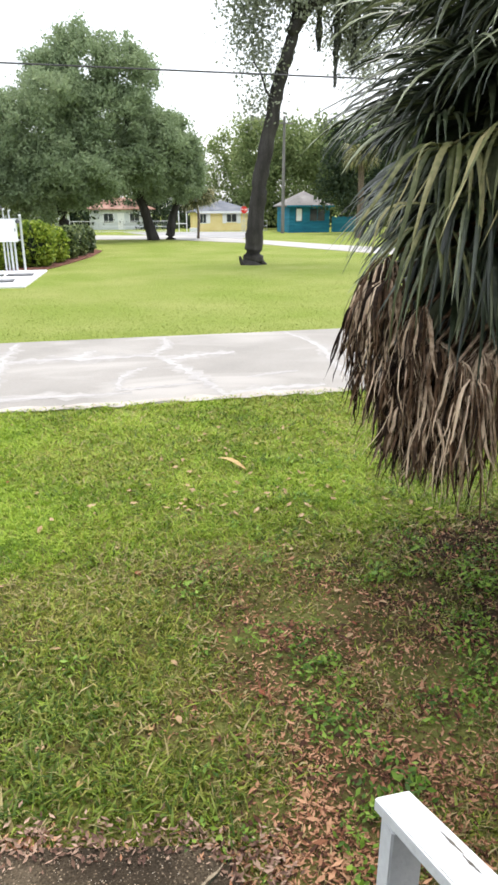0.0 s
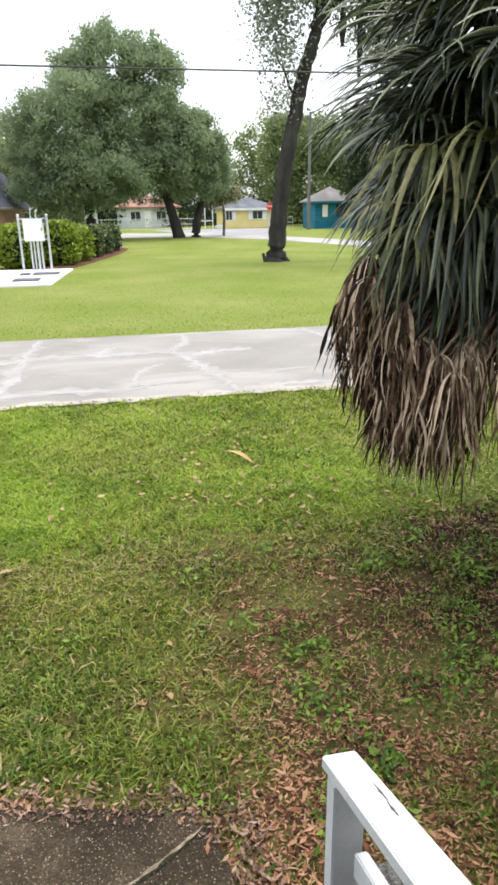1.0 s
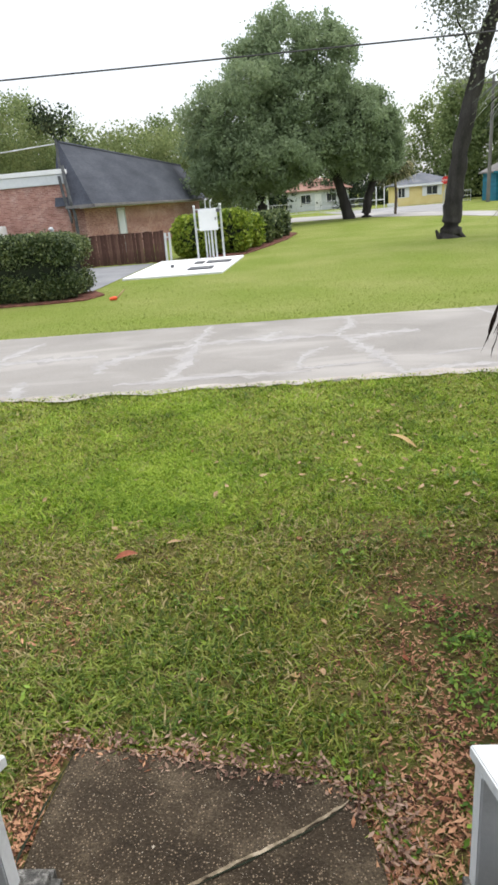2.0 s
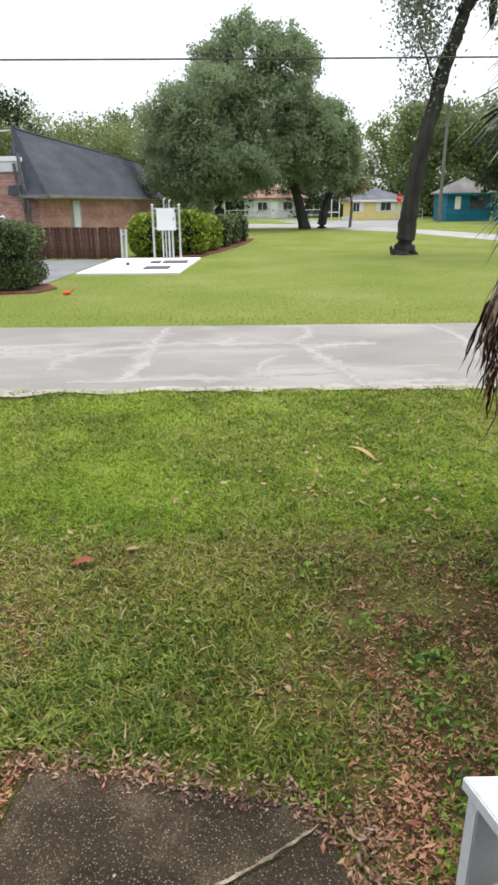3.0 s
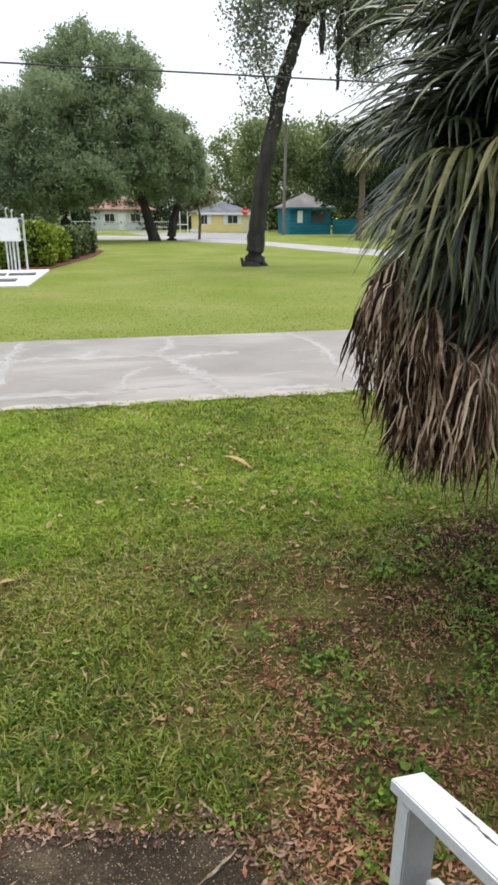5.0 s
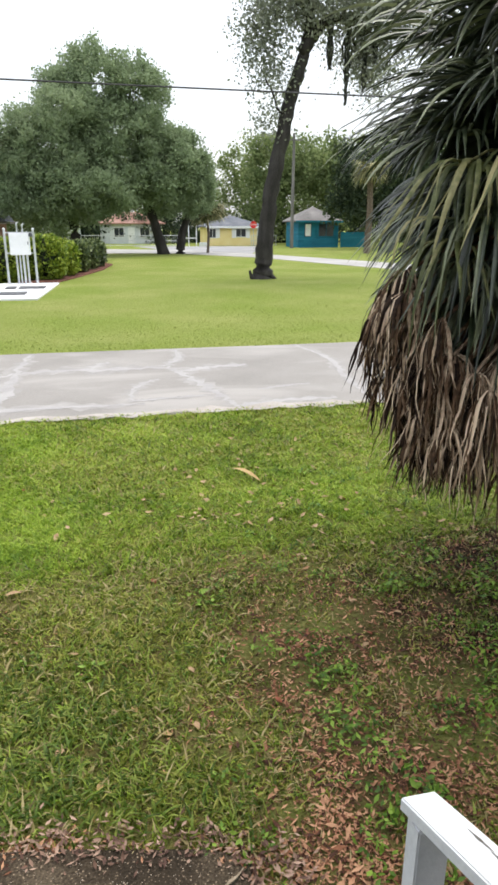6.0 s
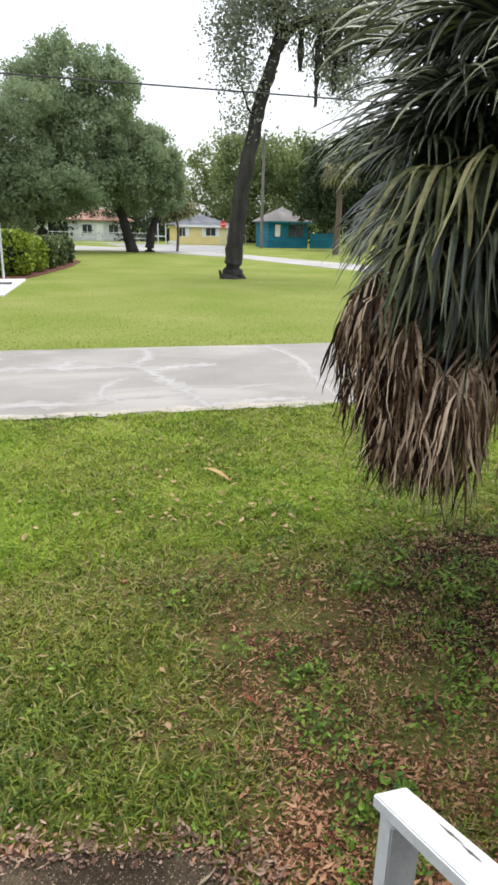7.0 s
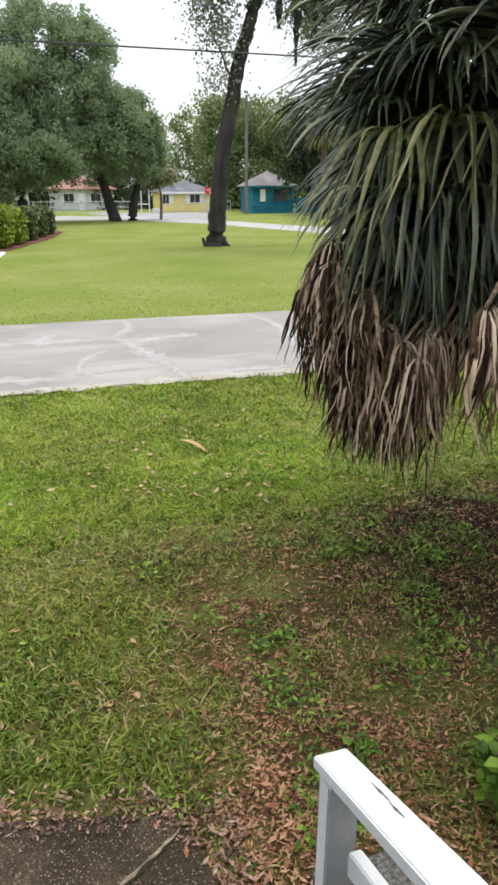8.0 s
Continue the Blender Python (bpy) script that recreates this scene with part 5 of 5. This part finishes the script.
def lawn():
    rs = np.random.RandomState(5)
    n = 520000
    y = 0.9 + 6.75 * rs.rand(n) ** 1.25
    x = 0.24 * y + (rs.rand(n) * 2 - 1) * (0.62 * y + 1.5)
    bare = bareness(x, y)
    clump = value_noise(x, y, 9.0, 31) * 0.6 + value_noise(x, y, 21.0, 32) * 0.4
    keep = (rs.rand(n) > bare * 1.05) & (rs.rand(n) < np.clip(clump * 2.2 - 0.35, 0.12, 1)) & ~on_walk(x, y) & (y < 7.62 + 0.06 * rs.normal(size=n)) & ~((np.abs(x) < 0.85) & (y < 1.2))
    x, y, bare = x[keep], y[keep], bare[keep]
    p = np.stack([x, y, lawn_height(x, y)], -1)
    k = len(p)
    verge = np.clip((y - 3.6) / 0.5, 0, 1)
    # Round the palm, darker blades replace lush ones to paint its shade.
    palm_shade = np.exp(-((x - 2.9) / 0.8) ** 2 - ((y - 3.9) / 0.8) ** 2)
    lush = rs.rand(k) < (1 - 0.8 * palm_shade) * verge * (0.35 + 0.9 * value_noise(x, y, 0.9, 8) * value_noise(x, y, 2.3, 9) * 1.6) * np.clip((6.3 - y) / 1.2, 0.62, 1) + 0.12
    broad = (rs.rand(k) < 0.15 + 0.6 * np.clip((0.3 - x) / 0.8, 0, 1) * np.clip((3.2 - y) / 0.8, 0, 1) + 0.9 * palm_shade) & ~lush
    dry = (rs.rand(k) < 0.10 + 0.5 * bare + 0.3 * np.exp(-((y - 3.72) / 0.22) ** 2)) & ~lush
    h = rs.uniform(0.012, 0.036, k) * (1 + 0.3 * verge) * (1 - 0.4 * bare)
    h = h * (1 + 0.35 * broad)
    w = (1 + 0.3 * broad) * rs.uniform(0.005, 0.0115, k) * (1 + 0.10 * np.maximum(y - 2, 0))
    for name, sel, mat, lean, label in (("grass", lush, "grass_lush", 1.7, "bright green uncut verge grass"), ("grass", ~lush & ~dry & ~broad, "grass", 1.3, "short olive green lawn grass"), ("grass", broad & ~dry, "grass_dark", 1.5, "broad-bladed dark green grass beside the walk, standing in for shade near the palm"), ("dry_grass", dry, "straw", 1.8, "dry straw-coloured grass among the green")):
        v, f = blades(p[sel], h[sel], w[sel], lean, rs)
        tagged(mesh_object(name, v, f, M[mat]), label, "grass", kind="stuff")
    # far lawn, sparse short blades over the turf
    n = 20000
    y = 11.9 + 12 * rs.rand(n) ** 1.7
    x = 0.1 * y + (rs.rand(n) * 2 - 1) * 0.8 * y
    keep = ~((x < -4.8) & (y > 16.6)) & ~((x < -1.55) & (y > 21.2)) & (y > 12.02 + 0.06 * rs.normal(size=n))
    p = np.stack([x, y, np.zeros(n)], -1)[keep]
    k = len(p)
    v, f = blades(p, rs.uniform(0.010, 0.026, k), rs.uniform(0.012, 0.03, k), 1.5, rs)
    tagged(mesh_object("grass", v, f, M["grass_far"]), "mown green grass beyond the road", "grass", kind="stuff")


lawn()


def leaves_flat(pts, size, long, rs, curl=0.25, tilt=0.35):
    """Small lying leaves, each a bent four-sided blade."""
    n = len(pts)
    a = rs.rand(n) * math.tau
    d = np.stack([np.cos(a), np.sin(a), rs.normal(size=n) * tilt], -1)
    d /= np.linalg.norm(d, axis=1)[:, None]
    e = np.cross(d, np.array([[0, 0, 1.0]])) + np.stack([np.zeros(n), np.zeros(n), rs.normal(size=n) * tilt], -1)
    e /= np.linalg.norm(e, axis=1)[:, None]
    up = np.array([[0, 0, 1.0]])
    s = size[:, None]
    c = pts + up * s * 0.2
    z = up * s * curl
    v = np.stack([c - d * s * long / 2 + z, c - d * s * 0.1 + e * s * 0.5 + z * 0.6, c + d * s * long / 2 + z * rs.uniform(0, 1.5, n)[:, None], c - d * s * 0.1 - e * s * 0.5 + z * 0.6, c], 1).reshape(-1, 3)
    o = np.arange(n)[:, None] * 5
    f = np.concatenate([o + np.array([[4, a1, b1]]) for a1, b1 in ((0, 1), (1, 2), (2, 3), (3, 0))], 0)
    return v, f


def litter():
    rs = np.random.RandomState(15)
    n = 250000
    y = 1.0 + 6.3 * rs.rand(n) ** 1.3
    x = 0.24 * y + (rs.rand(n) * 2 - 1) * (0.62 * y + 1.4)
    b = bareness(x, y)
    keep = (rs.rand(n) < np.clip(b - 0.12, 0, 1) ** 1.2 * 1.1 * np.clip(value_noise(x, y, 4.5, 53) * 3.0 - 0.7, 0.28, 1) + 0.003) & ~((np.abs(x) < 0.83) & (y < 1.2))
    walkside = on_walk(x, y)
    rim = np.clip((y - np.interp(x, [-0.84, -0.35, 0.2, 0.36], [1.78, 1.7, 1.58, 1.42])) / 0.2, 0, 1)
    keep &= ~walkside | (rs.rand(n) < 0.9 * rim ** 3)
    p = np.stack([x, y, lawn_height(x, y) + np.where(walkside, 0.016, 0.004)], -1)[keep]
    s = rs.uniform(0.0045, 0.0115, len(p)) * (1 + 0.9 * (rs.rand(len(p)) > 0.94))
    v, f = leaves_flat(p, s, 3.2, rs)
    tagged(mesh_object("leaf_litter", v, f, M["litter"]), "brown dead leaf litter over bare soil", "leaf litter", kind="stuff")
    n = 26000
    x, y = rs.uniform(-1.6, 1.5, n), rs.uniform(1.15, 2.5, n)
    far = np.interp(x, [-0.84, -0.35, 0.2, 0.36, 0.42], [1.93, 1.86, 1.74, 1.6, 1.0])
    dist = np.where(x > 0.36, np.abs(x - 0.44 - 0.15 * np.maximum(1.6 - y, 0)) + np.maximum(0, y - 1.66), np.abs(y - far - 0.02)) + 0.05 * value_noise(x, y, 5.0, 52)
    keep = (rs.rand(n) < 0.55 * np.exp(-(dist / 0.09) ** 2) * (0.4 + value_noise(x, y, 6.0, 51))) & ~((np.abs(x) < 0.9) & (y < 1.17)) & (x > -0.95)
    p = np.stack([x, y, lawn_height(x, y) + 0.022], -1)[keep]
    v, f = leaves_flat(p, rs.uniform(0.006, 0.016, len(p)), 2.6, rs, 0.35, 0.45)
    tagged(mesh_object("leaf_litter", v, f, M["litter_pale"]), "pinkish-tan curled dead leaves along the walk", "leaf litter", kind="stuff")
    # larger dry leaves scattered over the green verge
    n = 190
    x, y = np.where(np.arange(n) % 2, rs.normal(1.3, 1.5, n), rs.normal(1.25, 0.6, n)), np.where(np.arange(n) % 2, rs.uniform(3.9, 6.6, n), rs.normal(4.55, 0.4, n))
    p = np.stack([x, y, lawn_height(x, y) + 0.018], -1)
    v, f = leaves_flat(p, rs.uniform(0.016, 0.042, n), 1.9, rs, 0.3, 0.35)
    tagged(mesh_object("leaf_litter", v, f, M["leaf_pale"]), "scattered tan dead leaves on the green verge", "leaf litter", kind="stuff")
    # low broad-leaved weeds, in clumps
    n = 3300
    y = 1.4 + 4.6 * rs.rand(n)
    x = 0.24 * y + (rs.rand(n) * 2 - 1) * (0.6 * y + 0.8)
    side = np.clip((x - 0.1) / 0.8, 0.05, 1) * np.clip((4.2 - y) / 0.6, 0, 1) + 0.45 * ((y > 4.1) & (y < 5.4)) * (x > 0.3)
    keep = (rs.rand(n) < side) & ~on_walk(x, y) & (value_noise(x, y, 3.2, 12) > 0.46)
    c = np.stack([x, y, lawn_height(x, y)], -1)[keep]
    size = np.repeat(rs.uniform(0.6, 1.5, len(c)), 11)
    c = np.repeat(c, 11, 0)
    a, q = rs.rand(len(c)) * math.tau, rs.rand(len(c)) ** 0.5
    c = c + np.stack([0.055 * size * q * np.cos(a), 0.055 * size * q * np.sin(a), size * (0.045 - 0.025 * q) * rs.uniform(0.4, 1.1, len(c))], -1)
    v, f = leaves_flat(c, rs.uniform(0.008, 0.0175, len(c)) * size, 2.2, rs, 0.2, 0.55)
    tagged(mesh_object("weeds", v, f, M["weed"]), "low broad-leaved green weeds in patches", "weeds", kind="stuff")
    # pebbles set in the walk
    n = 2000
    x, y = rs.uniform(-0.86, 0.34, n), rs.uniform(1.0, 1.9, n)
    keep = on_walk(x, y) & on_walk(x, y + 0.03)
    c = np.stack([x, y, np.full(n, 0.013)], -1)[keep]
    v, f = leaves_flat(c, rs.uniform(0.0018, 0.0050, len(c)) * (1 + (rs.rand(len(c)) > 0.992) * 1.8), 1.2, rs, 0.0, 0.1)
    tagged(mesh_object("pebbles", v, f, M["pebble"]), "small pale pebbles set in the walk", "pebbles", kind="stuff")


litter()


def leafy_bush(cx, cy, h, r, seed):
    rs = np.random.RandomState(seed)
    t = thing("leafy_bush", "low leafy green bush beside the steps", "bush")
    for i in range(9):
        a = i * 0.7
        part("stem", tube([(cx, cy, 0), (cx + 0.4 * r * math.cos(a), cy + 0.4 * r * math.sin(a), h * 0.5), (cx + 0.8 * r * math.cos(a), cy + 0.8 * r * math.sin(a), h * 0.85)], [0.008, 0.006, 0.004], 5), M["palm_trunk"], t)
    n = 420
    a, q = rs.rand(n) * math.tau, rs.rand(n) ** 0.6
    c = np.stack([cx + r * q * np.cos(a), cy + r * q * np.sin(a), 0.04 + h * rs.rand(n) ** 0.7 * (1.05 - 0.5 * q)], -1)
    v, f = leaves_flat(c, rs.uniform(0.03, 0.055, n), 1.6, rs, 0.15, 0.5)
    mesh_object("foliage", v, f, M["weed"], t)


leafy_bush(1.62, 1.36, 0.30, 0.24, 61)


def fallen_leaf(x, y, ln, w, turn, mat, label):
    bm = bmesh.new()
    rows = []
    for i in range(9):
        t = i / 8
        h = w * math.sin(math.pi * min(1, t * 0.96 + 0.02)) ** 0.8 / 2 + 0.001
        z = min(0.035, ln * 0.25) + 0.09 * ln * math.sin(t * 3) + 0.05 * ln * t
        rows.append([bm.verts.new((ln * (t - 0.5), k * h, z + abs(k) * h * 0.3)) for k in (-1, 0, 1)])
    for a, b in zip(rows, rows[1:]):
        for k in (0, 1):
            bm.faces.new((a[k], a[k + 1], b[k + 1], b[k]))
    o = tagged(part("fallen_leaf", bm, M[mat]), label, "leaf", "fallen leaves")
    o.matrix_basis = pose(x, y, float(lawn_height(np.array(x), np.array(y))), 0, 0, turn)


fallen_leaf(1.11, 5.36, 0.36, 0.055, 124, "leaf_tan", "long curled yellow-tan fallen palm leaf on the grass")
fallen_leaf(-0.98, 3.49, 0.15, 0.075, 20, "leaf_red", "red-brown fallen leaf on the grass")
rs_leaf = np.random.RandomState(88)
for i in range(110):
    y = 3.9 + 3.3 * rs_leaf.rand() ** 1.3 if i < 80 else 2.0 + 2.0 * rs_leaf.rand()
    x = 0.24 * y + (rs_leaf.rand() * 2 - 1) * (0.5 * y + 0.3) + (0.5 if i % 2 else 0.0)
    s = rs_leaf.uniform(0.028, 0.058)
    fallen_leaf(x, y, s, s * rs_leaf.uniform(0.35, 0.6), rs_leaf.uniform(0, 360), ("leaf_pale", "leaf_red", "leaf_pale", "leaf_tan")[i % 4], "small curled dry leaf lying on the grass")
fallen_leaf(-0.69, 3.66, 0.10, 0.035, 5, "leaf_pale", "pale fallen leaf on the grass")


# ---- patched cracks in the road and the joint across the walk ----
def ribbon(name, pts, width, z, mat, parent, seed):
    """A flat ragged band along a line."""
    rs = np.random.RandomState(seed)
    ln = smooth_line([(x, y, z) for x, y in pts], 10, 0.0, seed)
    bm, prev = bmesh.new(), None
    for i, p in enumerate(ln):
        d = (ln[min(i + 1, len(ln) - 1)] - ln[max(i - 1, 0)]).normalized()
        s = Vector((-d.y, d.x, 0))
        w = width * (0.35 + 0.9 * rs.rand()) * (0.3 + 0.7 * math.sin(math.pi * (i + 0.6) / (len(ln) + 0.2)))
        off = rs.normal() * width * 0.15
        pair = (bm.verts.new(p + s * (off - w / 2)), bm.verts.new(p + s * (off + w / 2)))
        if prev:
            bm.faces.new((prev[0], pair[0], pair[1], prev[1]))
        prev = pair
    return part(name, bm, mat, parent)


M["patch"] = material("pale_crack_filler", ((0.25, 0.24, 0.235), (0.31, 0.30, 0.293), (0.37, 0.36, 0.35)), 2.0, 0.9, 0.0, 30)
M["patch_worn"] = material("worn_crack_filler", ((0.22, 0.21, 0.20), (0.27, 0.258, 0.245), (0.33, 0.318, 0.305)), 3.0, 0.9, 0.0, 18)
M["sand"] = material("sandy_road_edge", ((0.24, 0.22, 0.19), (0.34, 0.31, 0.28), (0.42, 0.39, 0.36)), 2.0, 0.95, 0.4, 30)
M["filler"] = material("pale_joint_filler", ((0.045, 0.034, 0.022), (0.23, 0.185, 0.125), (0.46, 0.39, 0.29)), 22.0, 0.9, 0.3, 60)
CRACKS = [
    (((-2.66, 8.7), (-2.6, 9.3), (-2.14, 9.95), (-1.24, 10.3)), 0.22), (((-1.3, 10.35), (-0.35, 10.35), (0.85, 10.3)), 0.30),
    (((-1.32, 11.9), (-1.39, 10.6), (-1.38, 9.2), (-1.47, 8.4), (-1.67, 7.9)), 0.20), (((1.24, 11.9), (1.15, 11.0), (0.89, 10.4)), 0.14),
    (((0.89, 10.4), (1.1, 9.8), (1.3, 8.9), (1.42, 8.4), (1.53, 7.75)), 0.2), (((0.25, 8.25), (0.29, 8.8), (0.44, 9.22), (0.7, 9.5)), 0.12),
    (((1.0, 9.95), (1.62, 10.2), (2.2, 10.28)), 0.28), (((3.5, 11.95), (3.69, 10.6), (3.5, 9.3), (3.35, 7.95)), 0.14),
    (((-0.28, 10.42), (-0.13, 10.75), (0.02, 10.92)), 0.2), (((1.99, 8.56), (2.43, 8.71), (2.8, 8.78)), 0.1),
    (((-4.65, 9.6), (-4.5, 10.4), (-4.3, 11.3)), 0.2), (((-4.7, 9.74), (-3.8, 9.85), (-2.9, 9.9)), 0.26),
    (((-3.63, 8.5), (-3.48, 7.9), (-3.36, 7.6)), 0.2), (((-2.2, 7.98), (-0.9, 8.15), (0.4, 8.08)), 0.16), (((0.2, 8.25), (0.7, 8.32), (1.3, 8.4)), 0.12),
    (((1.5, 7.75), (2.1, 7.9), (2.9, 7.95)), 0.2), (((-5.8, 8.3), (-6.2, 9.6), (-7.0, 11.2)), 0.2), (((-8, 9.9), (-6.3, 9.8), (-4.7, 9.75)), 0.22), (((5.2, 7.9), (5.4, 9.5), (6.2, 11.5)), 0.18)]
for i, (pts, w) in enumerate(CRACKS):
    ribbon("crack_patch", pts, w * 1.9, 0.0130 + 0.00006 * i, M["patch_worn"], road, 160 + i)
    ribbon("crack_patch", pts, w * 0.95, 0.0145 + 0.00006 * i, M["patch"], road, 60 + i)
ribbon("sandy_edge", [(-14 + 2 * i, 7.62 + 0.04 * math.sin(i * 1.9)) for i in range(15)], 0.26, 0.0175, M["sand"], road, 90)
ribbon("joint_filler", [(0.33, 1.66), (0.12, 1.515), (-0.18, 1.36), (-0.45, 1.20)], 0.018, 0.0165, M["filler"], walkway, 91)
ribbon("joint_gap", [(0.33, 1.645), (0.12, 1.50), (-0.18, 1.345), (-0.45, 1.185)], 0.008, 0.0175, M["core"], walkway, 92)
ribbon("joint_gap", [(-0.835, 1.92), (-0.875, 1.67), (-0.90, 1.40), (-0.90, 1.1)], 0.010, 0.0165, M["core"], walkway, 93)
